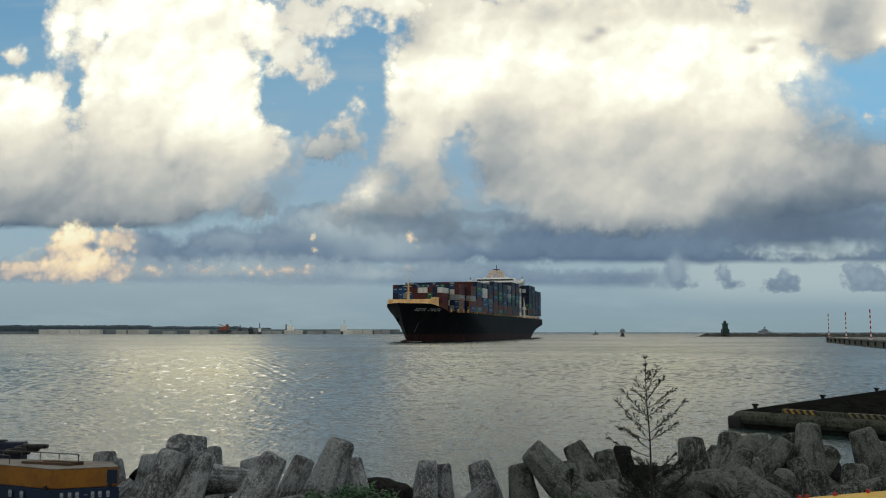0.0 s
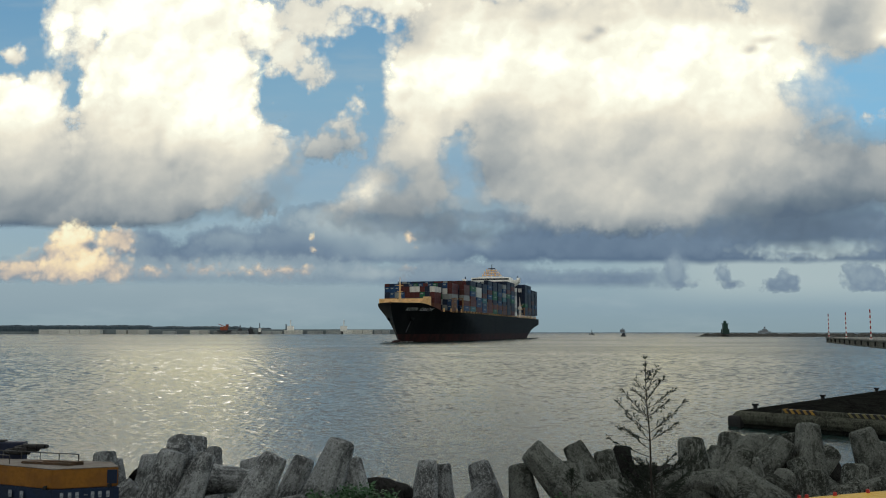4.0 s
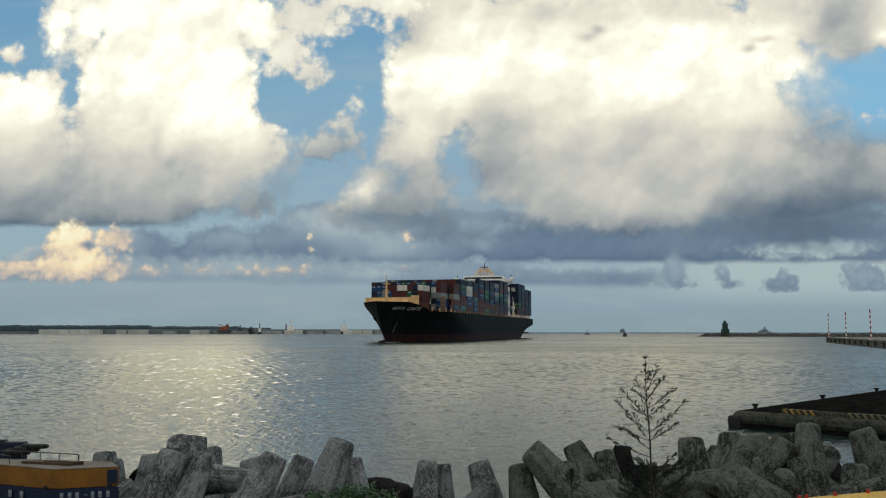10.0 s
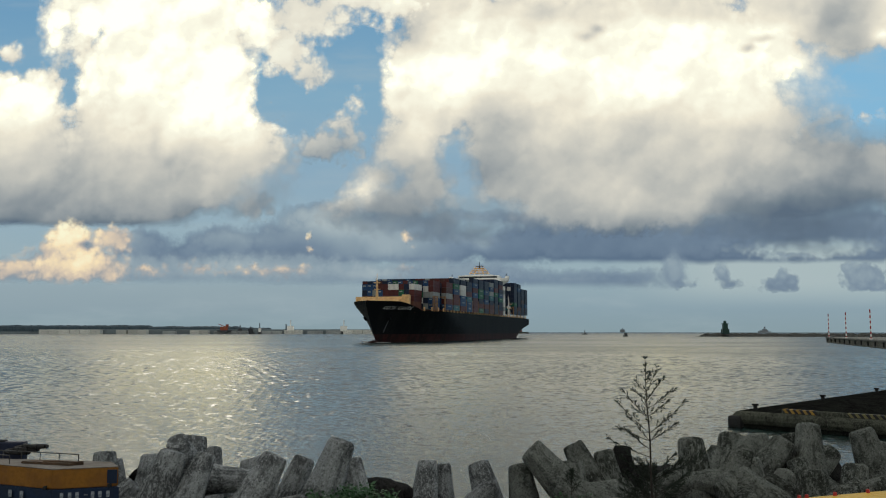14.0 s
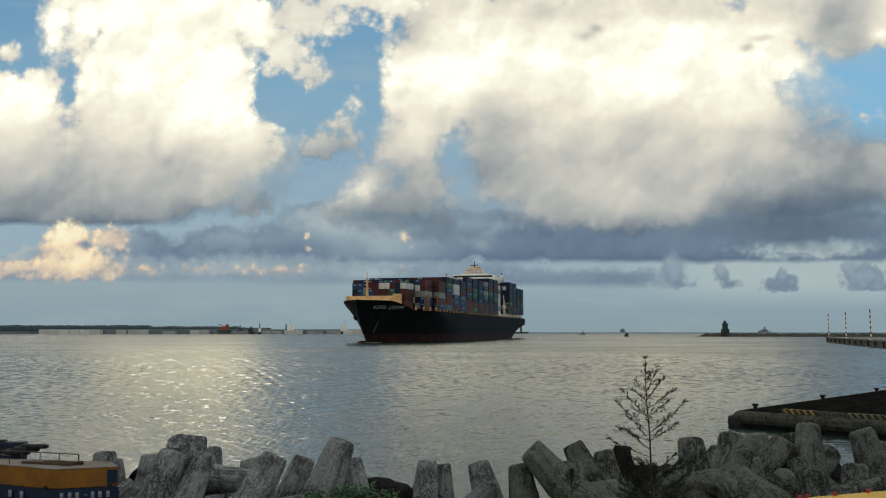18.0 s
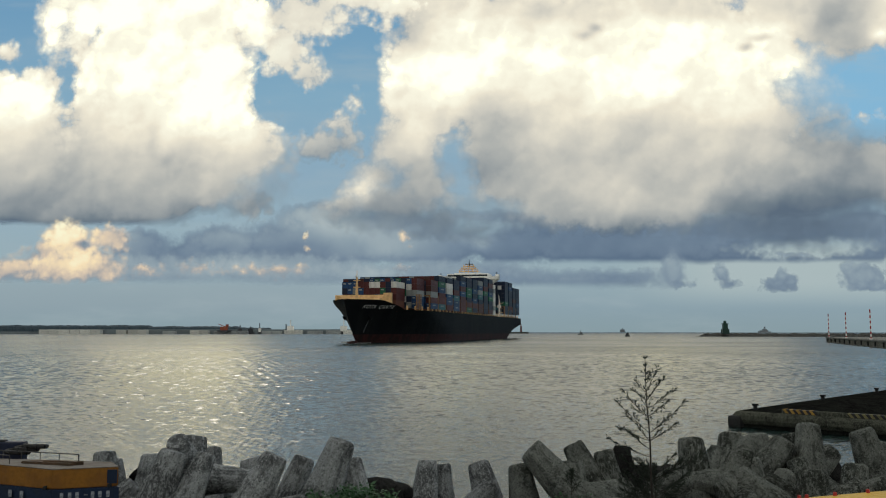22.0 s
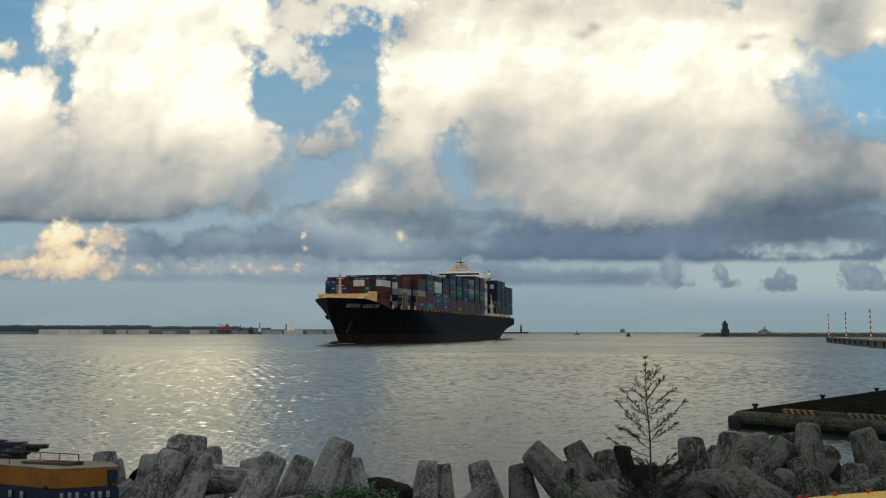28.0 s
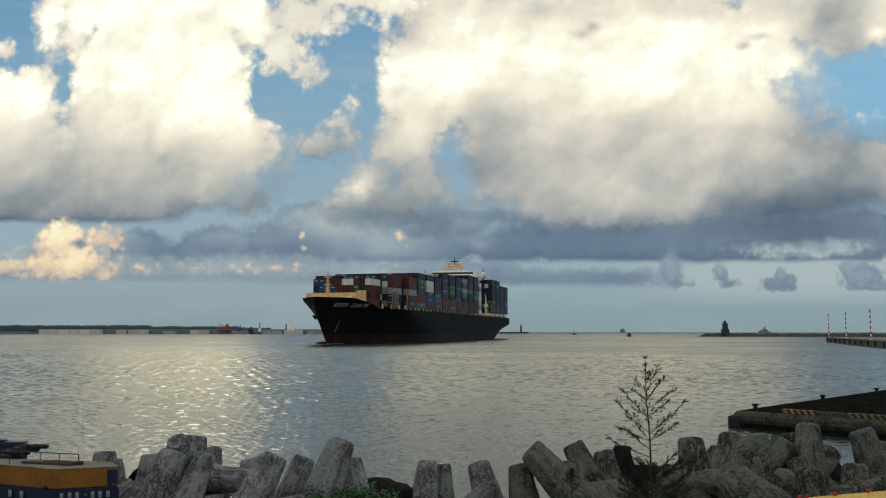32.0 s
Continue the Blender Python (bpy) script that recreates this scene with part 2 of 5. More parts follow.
def joined(name, bm, mats, kind="", label="", category=""):
    me = bpy.data.meshes.new(name)
    bm.to_mesh(me)
    bm.free()
    for m in mats if isinstance(mats, (list, tuple)) else [mats]:
        me.materials.append(m)
    return tagged(new(name, me), label, category, "", kind)


def part(name, bm, material, parent, label="", at=None):
    """Links a bmesh as one mesh object under a thing or under a part."""
    if isinstance(bm, bpy.types.Mesh):
        me = bm
    else:
        me = bpy.data.meshes.new(name)
        bm.to_mesh(me)
        bm.free()
        me.materials.append(material)
    ob = new(name, me)
    ob.parent = parent
    if at is not None:
        ob.matrix_basis = at
    return tagged(ob, label)


def thing(name, m, label, category, group="", kind=""):
    ob = new(name)
    ob.matrix_basis = m
    return tagged(ob, label, category, group, kind)


def box(bm, x0, y0, z0, x1, y1, z1, bevel=0.0):
    r = bmesh.ops.create_cube(bm, size=1.0, matrix=Matrix.LocRotScale(((x0 + x1) / 2, (y0 + y1) / 2, (z0 + z1) / 2), None, (x1 - x0, y1 - y0, z1 - z0)))
    if bevel:
        es = {e for v in r["verts"] for e in v.link_edges}
        bmesh.ops.bevel(bm, geom=list(es), offset=bevel, segments=2, affect="EDGES", profile=0.6)
    return bm


def rod(bm, a, b, r0, r1=None, sides=8):
    a, b = Vector(a), Vector(b)
    d = b - a
    m = Matrix.Translation((a + b) / 2) @ d.to_track_quat("Z", "Y").to_matrix().to_4x4()
    bmesh.ops.create_cone(bm, cap_ends=True, segments=sides, radius1=r0, radius2=r0 if r1 is None else r1, depth=d.length, matrix=m)
    return bm


def grid_faces(bm, rows, smooth=True, flip=False, mat=0):
    for r0, r1 in zip(rows, rows[1:]):
        for i in range(len(r0) - 1):
            q = (r0[i], r0[i + 1], r1[i + 1], r1[i])
            if len(set(q)) < 4:
                continue
            fc = bm.faces.new(q[::-1] if flip else q)
            fc.smooth, fc.material_index = smooth, mat


# ---- sky, water, ground ----
tagged(dome("backdrop_sky", 4850, (-75, 75), (-1.2, 26), open_sky()), "blue evening sky with thin haze near the sea", "sky", "", "structure")
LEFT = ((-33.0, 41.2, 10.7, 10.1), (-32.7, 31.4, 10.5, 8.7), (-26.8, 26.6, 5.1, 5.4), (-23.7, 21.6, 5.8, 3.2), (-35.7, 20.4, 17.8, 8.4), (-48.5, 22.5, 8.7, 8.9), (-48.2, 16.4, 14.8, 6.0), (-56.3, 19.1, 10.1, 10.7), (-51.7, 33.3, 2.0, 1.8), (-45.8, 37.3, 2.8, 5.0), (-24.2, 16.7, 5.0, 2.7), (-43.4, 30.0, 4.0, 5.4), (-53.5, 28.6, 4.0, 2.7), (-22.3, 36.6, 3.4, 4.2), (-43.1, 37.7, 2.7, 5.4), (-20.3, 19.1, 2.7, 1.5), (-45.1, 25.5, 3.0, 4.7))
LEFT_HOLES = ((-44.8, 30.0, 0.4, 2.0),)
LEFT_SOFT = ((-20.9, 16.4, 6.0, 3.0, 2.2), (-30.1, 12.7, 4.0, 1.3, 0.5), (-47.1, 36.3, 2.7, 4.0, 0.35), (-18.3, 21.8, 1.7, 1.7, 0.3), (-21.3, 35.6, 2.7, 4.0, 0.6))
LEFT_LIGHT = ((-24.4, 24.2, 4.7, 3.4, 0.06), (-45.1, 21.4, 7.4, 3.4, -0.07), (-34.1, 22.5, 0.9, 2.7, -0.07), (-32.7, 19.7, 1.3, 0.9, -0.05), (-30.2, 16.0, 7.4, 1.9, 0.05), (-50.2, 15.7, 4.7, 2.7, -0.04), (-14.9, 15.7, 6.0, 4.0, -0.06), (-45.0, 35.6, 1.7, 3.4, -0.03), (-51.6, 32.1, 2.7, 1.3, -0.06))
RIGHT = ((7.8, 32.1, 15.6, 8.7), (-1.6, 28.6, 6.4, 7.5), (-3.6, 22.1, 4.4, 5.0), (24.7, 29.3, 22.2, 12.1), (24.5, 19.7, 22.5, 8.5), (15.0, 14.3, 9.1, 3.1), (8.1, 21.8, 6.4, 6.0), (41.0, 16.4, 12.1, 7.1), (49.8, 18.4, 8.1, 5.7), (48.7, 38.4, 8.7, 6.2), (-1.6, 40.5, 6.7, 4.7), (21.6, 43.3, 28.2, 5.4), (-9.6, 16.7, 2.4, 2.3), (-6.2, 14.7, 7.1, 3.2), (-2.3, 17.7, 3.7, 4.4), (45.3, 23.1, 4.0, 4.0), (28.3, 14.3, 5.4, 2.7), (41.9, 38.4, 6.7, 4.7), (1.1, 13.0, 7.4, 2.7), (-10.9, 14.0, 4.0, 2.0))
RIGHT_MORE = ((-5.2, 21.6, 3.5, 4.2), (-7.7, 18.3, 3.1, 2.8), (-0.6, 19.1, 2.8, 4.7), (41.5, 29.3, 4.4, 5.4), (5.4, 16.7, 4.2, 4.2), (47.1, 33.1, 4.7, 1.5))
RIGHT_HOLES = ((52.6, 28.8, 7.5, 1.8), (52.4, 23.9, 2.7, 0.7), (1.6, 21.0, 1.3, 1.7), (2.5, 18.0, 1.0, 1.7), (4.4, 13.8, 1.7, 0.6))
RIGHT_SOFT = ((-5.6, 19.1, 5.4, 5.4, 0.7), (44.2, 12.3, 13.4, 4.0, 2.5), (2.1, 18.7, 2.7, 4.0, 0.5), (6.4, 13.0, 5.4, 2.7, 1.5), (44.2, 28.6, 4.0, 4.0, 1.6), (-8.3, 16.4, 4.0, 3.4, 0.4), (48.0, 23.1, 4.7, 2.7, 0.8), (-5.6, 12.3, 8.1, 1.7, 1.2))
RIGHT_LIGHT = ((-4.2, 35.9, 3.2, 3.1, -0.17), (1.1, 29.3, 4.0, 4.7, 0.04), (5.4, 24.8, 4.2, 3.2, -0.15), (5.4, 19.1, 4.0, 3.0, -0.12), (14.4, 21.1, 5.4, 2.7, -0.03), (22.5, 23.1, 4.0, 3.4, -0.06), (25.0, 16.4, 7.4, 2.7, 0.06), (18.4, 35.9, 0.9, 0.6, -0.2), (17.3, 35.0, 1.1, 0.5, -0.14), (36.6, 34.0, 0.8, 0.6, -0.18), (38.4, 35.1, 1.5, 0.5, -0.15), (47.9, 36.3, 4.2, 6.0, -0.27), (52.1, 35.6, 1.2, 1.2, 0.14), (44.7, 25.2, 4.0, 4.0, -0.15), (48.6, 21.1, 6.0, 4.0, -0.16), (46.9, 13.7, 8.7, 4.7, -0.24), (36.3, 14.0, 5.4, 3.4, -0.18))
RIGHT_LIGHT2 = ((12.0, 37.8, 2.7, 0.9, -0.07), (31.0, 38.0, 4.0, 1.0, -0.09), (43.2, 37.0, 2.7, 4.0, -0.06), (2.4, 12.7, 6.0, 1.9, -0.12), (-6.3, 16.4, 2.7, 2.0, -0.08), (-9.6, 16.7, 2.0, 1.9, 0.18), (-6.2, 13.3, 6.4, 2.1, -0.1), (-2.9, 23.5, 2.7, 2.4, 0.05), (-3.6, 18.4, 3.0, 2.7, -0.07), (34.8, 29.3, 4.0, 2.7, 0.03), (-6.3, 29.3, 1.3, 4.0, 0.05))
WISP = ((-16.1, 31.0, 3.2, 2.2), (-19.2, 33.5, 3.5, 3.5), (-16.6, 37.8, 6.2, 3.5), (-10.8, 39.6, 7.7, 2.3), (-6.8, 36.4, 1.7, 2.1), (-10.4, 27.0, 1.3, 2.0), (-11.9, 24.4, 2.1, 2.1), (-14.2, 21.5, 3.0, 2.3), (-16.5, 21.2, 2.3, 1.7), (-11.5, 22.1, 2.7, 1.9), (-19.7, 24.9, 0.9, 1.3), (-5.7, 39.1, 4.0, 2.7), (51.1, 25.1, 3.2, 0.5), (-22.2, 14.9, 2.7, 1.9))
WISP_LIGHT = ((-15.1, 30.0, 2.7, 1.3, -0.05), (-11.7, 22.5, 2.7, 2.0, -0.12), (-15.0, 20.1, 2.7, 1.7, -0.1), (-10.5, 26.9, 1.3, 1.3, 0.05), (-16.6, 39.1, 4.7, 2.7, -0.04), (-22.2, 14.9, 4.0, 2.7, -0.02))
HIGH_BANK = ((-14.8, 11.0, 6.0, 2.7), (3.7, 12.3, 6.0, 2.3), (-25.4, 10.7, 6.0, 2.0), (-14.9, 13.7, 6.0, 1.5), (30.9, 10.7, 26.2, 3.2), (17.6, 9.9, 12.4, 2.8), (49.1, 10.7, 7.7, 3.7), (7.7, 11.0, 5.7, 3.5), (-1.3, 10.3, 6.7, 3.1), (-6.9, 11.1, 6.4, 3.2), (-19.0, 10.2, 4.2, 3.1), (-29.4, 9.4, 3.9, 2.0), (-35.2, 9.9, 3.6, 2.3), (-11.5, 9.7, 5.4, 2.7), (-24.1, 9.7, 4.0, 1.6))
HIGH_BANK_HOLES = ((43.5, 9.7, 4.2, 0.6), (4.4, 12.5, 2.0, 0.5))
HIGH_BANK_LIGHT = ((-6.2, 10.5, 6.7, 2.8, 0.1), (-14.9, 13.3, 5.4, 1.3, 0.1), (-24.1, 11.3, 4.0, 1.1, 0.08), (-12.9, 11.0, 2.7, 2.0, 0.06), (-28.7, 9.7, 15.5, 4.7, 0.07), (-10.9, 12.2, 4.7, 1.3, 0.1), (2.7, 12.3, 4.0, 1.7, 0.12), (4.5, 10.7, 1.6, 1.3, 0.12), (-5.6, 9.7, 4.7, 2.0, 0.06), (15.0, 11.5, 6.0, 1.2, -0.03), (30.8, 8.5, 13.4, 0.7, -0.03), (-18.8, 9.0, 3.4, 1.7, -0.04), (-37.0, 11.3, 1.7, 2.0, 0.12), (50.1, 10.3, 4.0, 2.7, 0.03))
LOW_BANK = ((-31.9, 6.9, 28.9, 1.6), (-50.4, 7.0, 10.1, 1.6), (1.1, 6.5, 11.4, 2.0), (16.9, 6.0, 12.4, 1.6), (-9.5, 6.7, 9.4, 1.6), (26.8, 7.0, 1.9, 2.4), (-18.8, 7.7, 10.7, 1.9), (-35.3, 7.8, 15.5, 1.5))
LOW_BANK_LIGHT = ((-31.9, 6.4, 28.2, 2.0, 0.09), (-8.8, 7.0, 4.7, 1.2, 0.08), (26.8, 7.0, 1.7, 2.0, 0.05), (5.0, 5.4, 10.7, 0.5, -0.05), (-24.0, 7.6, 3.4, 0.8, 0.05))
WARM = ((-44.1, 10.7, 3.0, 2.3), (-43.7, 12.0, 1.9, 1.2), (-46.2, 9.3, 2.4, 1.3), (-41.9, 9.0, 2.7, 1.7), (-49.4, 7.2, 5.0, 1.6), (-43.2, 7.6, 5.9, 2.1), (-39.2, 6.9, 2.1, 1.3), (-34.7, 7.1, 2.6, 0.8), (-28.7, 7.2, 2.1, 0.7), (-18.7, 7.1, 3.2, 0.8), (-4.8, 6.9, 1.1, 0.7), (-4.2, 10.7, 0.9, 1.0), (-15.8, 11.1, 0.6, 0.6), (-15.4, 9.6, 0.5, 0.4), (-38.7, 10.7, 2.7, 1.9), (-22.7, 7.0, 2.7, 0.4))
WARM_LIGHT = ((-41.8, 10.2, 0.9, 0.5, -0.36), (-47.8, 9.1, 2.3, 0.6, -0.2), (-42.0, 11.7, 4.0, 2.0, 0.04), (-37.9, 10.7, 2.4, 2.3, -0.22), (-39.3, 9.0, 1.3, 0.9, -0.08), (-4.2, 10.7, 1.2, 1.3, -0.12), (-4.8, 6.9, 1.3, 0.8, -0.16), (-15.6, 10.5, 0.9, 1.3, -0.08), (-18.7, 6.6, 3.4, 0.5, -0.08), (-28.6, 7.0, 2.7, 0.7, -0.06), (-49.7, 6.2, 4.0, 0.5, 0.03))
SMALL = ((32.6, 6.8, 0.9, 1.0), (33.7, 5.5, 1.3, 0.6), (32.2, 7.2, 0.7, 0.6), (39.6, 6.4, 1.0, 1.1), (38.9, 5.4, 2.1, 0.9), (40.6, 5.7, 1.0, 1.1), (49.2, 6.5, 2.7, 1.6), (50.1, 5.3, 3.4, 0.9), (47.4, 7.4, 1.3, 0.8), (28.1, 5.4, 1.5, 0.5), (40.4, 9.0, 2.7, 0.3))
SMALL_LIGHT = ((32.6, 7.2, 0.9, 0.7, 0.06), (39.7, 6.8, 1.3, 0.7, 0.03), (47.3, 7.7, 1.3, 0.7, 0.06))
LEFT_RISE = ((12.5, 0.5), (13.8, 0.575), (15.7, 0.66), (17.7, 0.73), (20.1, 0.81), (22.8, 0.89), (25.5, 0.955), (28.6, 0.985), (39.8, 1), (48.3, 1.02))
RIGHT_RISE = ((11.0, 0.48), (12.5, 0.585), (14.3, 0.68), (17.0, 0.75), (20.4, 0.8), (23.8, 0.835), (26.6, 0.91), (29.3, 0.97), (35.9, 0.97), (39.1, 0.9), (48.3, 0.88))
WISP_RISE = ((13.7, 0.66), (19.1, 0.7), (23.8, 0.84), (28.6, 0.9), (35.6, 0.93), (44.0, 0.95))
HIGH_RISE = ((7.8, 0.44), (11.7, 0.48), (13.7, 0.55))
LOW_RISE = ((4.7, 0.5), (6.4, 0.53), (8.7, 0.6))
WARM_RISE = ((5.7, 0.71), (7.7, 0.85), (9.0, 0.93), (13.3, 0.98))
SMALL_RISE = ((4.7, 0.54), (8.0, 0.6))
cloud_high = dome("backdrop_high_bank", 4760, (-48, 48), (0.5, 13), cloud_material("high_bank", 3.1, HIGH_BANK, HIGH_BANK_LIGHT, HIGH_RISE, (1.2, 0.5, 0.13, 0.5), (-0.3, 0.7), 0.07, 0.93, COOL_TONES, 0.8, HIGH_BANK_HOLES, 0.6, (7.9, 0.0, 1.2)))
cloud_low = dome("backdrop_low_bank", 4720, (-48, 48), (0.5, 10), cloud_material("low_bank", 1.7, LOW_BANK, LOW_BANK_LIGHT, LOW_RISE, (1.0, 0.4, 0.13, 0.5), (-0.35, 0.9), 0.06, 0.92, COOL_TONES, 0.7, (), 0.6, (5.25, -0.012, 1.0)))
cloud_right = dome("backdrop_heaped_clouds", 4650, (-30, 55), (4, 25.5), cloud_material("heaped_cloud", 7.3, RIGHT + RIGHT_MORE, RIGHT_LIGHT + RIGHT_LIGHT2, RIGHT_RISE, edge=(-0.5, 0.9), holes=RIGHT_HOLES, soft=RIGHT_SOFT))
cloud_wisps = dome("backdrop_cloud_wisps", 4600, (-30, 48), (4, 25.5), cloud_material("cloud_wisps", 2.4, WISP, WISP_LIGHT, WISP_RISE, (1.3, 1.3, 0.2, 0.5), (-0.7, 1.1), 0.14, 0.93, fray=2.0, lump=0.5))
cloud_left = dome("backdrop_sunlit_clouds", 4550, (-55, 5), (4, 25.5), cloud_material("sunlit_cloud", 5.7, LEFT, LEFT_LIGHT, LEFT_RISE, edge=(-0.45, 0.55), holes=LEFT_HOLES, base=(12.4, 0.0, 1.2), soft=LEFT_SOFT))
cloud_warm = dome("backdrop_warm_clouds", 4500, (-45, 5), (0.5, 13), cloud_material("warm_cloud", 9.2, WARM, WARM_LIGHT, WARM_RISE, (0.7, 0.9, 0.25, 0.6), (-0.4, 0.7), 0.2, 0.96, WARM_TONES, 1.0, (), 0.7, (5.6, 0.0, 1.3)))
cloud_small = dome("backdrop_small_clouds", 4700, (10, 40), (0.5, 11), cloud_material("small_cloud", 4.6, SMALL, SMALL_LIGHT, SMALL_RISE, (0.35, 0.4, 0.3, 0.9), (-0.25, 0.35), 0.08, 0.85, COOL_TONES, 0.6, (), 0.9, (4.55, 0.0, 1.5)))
tagged(cloud_small, "small torn grey clouds low over the sea", "clouds", "", "structure")
tagged(cloud_wisps, "thin torn wisps of cloud", "clouds", "", "structure")
tagged(cloud_high, "dark blue-grey cloud bank with a level base", "clouds", "", "structure")
tagged(cloud_low, "low blue-grey cloud banks drifting above the sea", "clouds", "", "structure")
tagged(cloud_right, "towering grey and cream heaped cloud", "clouds", "", "structure")
tagged(cloud_left, "bright sunlit cumulus with grey base", "clouds", "", "structure")
tagged(cloud_warm, "small warm cream cumulus low over land", "clouds", "", "structure")


def waves(x, y, coarse, seed):
    """Height of a short-crested wind sea made of many waves; those too short for the mesh fade out."""
    r = np.random.RandomState(seed)
    z = np.zeros_like(x)
    for i in range(240):
        length = 0.13 * (5.0 / 0.13) ** r.rand()
        way = radians(-97) + r.normal() * 0.85
        k = 2 * math.pi / length
        amp = 0.0051 * length * (1.0 if length < 1.0 else (1.0 / length) ** 0.3)
        keep = np.clip((length / coarse - 1.8) / 1.8, 0, 1) * np.minimum(1.0, 3.4 * coarse / length) ** 1.6
        z += amp * keep * np.sin(k * (x * math.cos(way) + y * math.sin(way)) + r.rand() * 6.283)
    return z


def sheet(name, xs, ys, zs, mat):
    """A grid mesh from arrays of the same shape."""
    rows, cols = xs.shape
    me = bpy.data.meshes.new(name)
    i = np.arange(rows * cols).reshape(rows, cols)
    quads = np.stack((i[:-1, :-1], i[:-1, 1:], i[1:, 1:], i[1:, :-1]), -1).reshape(-1, 4)
    me.from_pydata(np.stack((xs, ys, zs), -1).reshape(-1, 3).tolist(), [], quads.tolist())
    me.polygons.foreach_set("use_smooth", np.ones(len(quads), bool))
    me.materials.append(mat)
    return new(name, me)


# one sheet: fine waves in the harbour before the shore, calmer cells out to the horizon
near = [11.0]
while near[-1] < 420:
    near.append(near[-1] * (1.0024 + 0.0010 * min(1.0, max(0.0, (near[-1] - 40) / 60))))
dist = np.concatenate((near, np.geomspace(near[-1] + 15, 4900, 26)))
turn = np.concatenate((np.linspace(-179.9, -33, 16), np.linspace(-29, 29, 820), np.linspace(33, 179.9, 16)))
dd, tt = np.meshgrid(dist, np.radians(turn), indexing="ij")
wx, wy = dd * np.sin(tt), dd * np.cos(tt)
step = np.maximum(dd * (0.0024 + 0.0010 * np.clip((dd - 40) / 60, 0, 1)), dd * dd / 48000) + 0.006
wz = waves(wx, wy, step, 4) * (np.abs(tt) < radians(32)) * (dd < 423) * np.clip((dd - 10) / 8, 0.3, 1)
water = tagged(sheet("water", wx, wy, wz, water_material()), "grey harbour water ruffled by light wind", "water", "", "structure")

EARTH = concrete("stony_ground", (0.06, 0.06, 0.056), (0.028, 0.028, 0.026), 0.06)
bm = bmesh.new()
xs = sorted({-4900, -1500, -400, -100, *range(-60, 62, 2), 100, 400, 1500, 4900})
rows = [[bm.verts.new((x, y, z + (0.35 * noise.noise((x * 0.35, y * 0.3, 0)) if 15 < y < 40 and abs(x) < 61 else 0))) for x in xs]
        for y, z in ((-4900, 1.0), (-200, 1.0), (0, 1.0), (14, 1.0), (19, 0.95), (20, 0.8), (21, 0.6), (22.5, 0.3), (24, -0.1), (25.5, -0.5), (27, -0.9), (29, -1.4), (32, -2.2), (60, -3.5), (600, -4.0), (4900, -4.0))]
grid_faces(bm, rows, True)
joined("ground", bm, EARTH, "structure", "stony shore sloping into the harbour", "ground")

# ---- container ship ----
HULL = coat("black_hull_paint", (0.006, 0.0075, 0.009), 0.6, 0, (0.015, 0.016, 0.016), 0.5, 0.12, 0.03, 1.5, True, 0.05)
BOOT = coat("red_boot_topping", (0.042, 0.013, 0.012), 0.7, 0, (0.010, 0.008, 0.008), 0.8, 0.2, 0.03, 1.5, True, 0.12)
BUFF = coat("buff_deck_paint", (0.88, 0.58, 0.27), 0.55, 0, (0.36, 0.17, 0.06), 0.4, 0.6, 0.01, 4.0)
WHITE = coat("white_ship_paint", (0.86, 0.85, 0.81), 0.45, 0, (0.5, 0.46, 0.4), 0.3, 0.4, 0.01, 3.0, True)
GLASSY = coat("dark_bridge_glass", (0.02, 0.025, 0.03), 0.1, 0, None, 0.1)
TAN = coat("tan_lashing_steel", (0.30, 0.17, 0.08), 0.7, 0, (0.16, 0.08, 0.04), 0.5, 0.6)
DECKRED = coat("red_brown_deck", (0.12, 0.05, 0.035), 0.8, 0, None, 0.4, 0.4)
LETTER = coat("white_lettering", (0.75, 0.75, 0.73), 0.6, 0, None, 0.2)
RUST = coat("pale_hawse_streak", (0.10, 0.105, 0.11), 0.7, 0, (0.03, 0.03, 0.032), 0.7, 0.6, 0.01, 3.0, True)
BOX = [coat("container_" + w, c, 0.55, 0, None, 0.4, 0.5, 0.01, 3.0, True) for w, c in (
    ("navy", (0.006, 0.016, 0.042)), ("maroon", (0.085, 0.018, 0.017)), ("blue", (0.009, 0.050, 0.14)), ("brown", (0.07, 0.024, 0.019)),
    ("green", (0.014, 0.11, 0.055)), ("white", (0.68, 0.68, 0.64)), ("grey", (0.26, 0.28, 0.27)), ("teal", (0.035, 0.14, 0.17)), ("orange", (0.21, 0.065, 0.022)))]

ship = thing("container_ship", pose(0, 0, 0), "black container ship with red boot topping, stacked with coloured containers", "ship")


def deck_z(s):
    return 14.2 + 3.6 * max(0.0, 1 - max(0.0, s - 15) / 16) ** 0.8 if s < 31 else 14.2


def stem(w):
    return 14.0 * (1 - w) ** 1.3 - 3.5 if w > 0 else 10.5


def half_breadth(s, z):
    """Half the ship's breadth s metres aft of the bow and z above the water."""
    w = max(0.0, min(1.0, z / 17.8))
    s0 = stem(w)
    e = w ** 1.7
    reach = 95 * (1 - e) + 45 * e
    t = max(0.0, min(1.0, (s - s0) / reach))
    b = 20.0 * max(0.0, 1 - (1 - t) ** 2) ** 1.05
    if s > 225:
        k = max(0.0, min(1.0, z / 10.0))
        end = 264 + 36 * k
        b *= max(0.0, 1 - 0.5 * (1 - k) * min(1.0, (s - 225) / (end - 225)) ** 5)
    return b


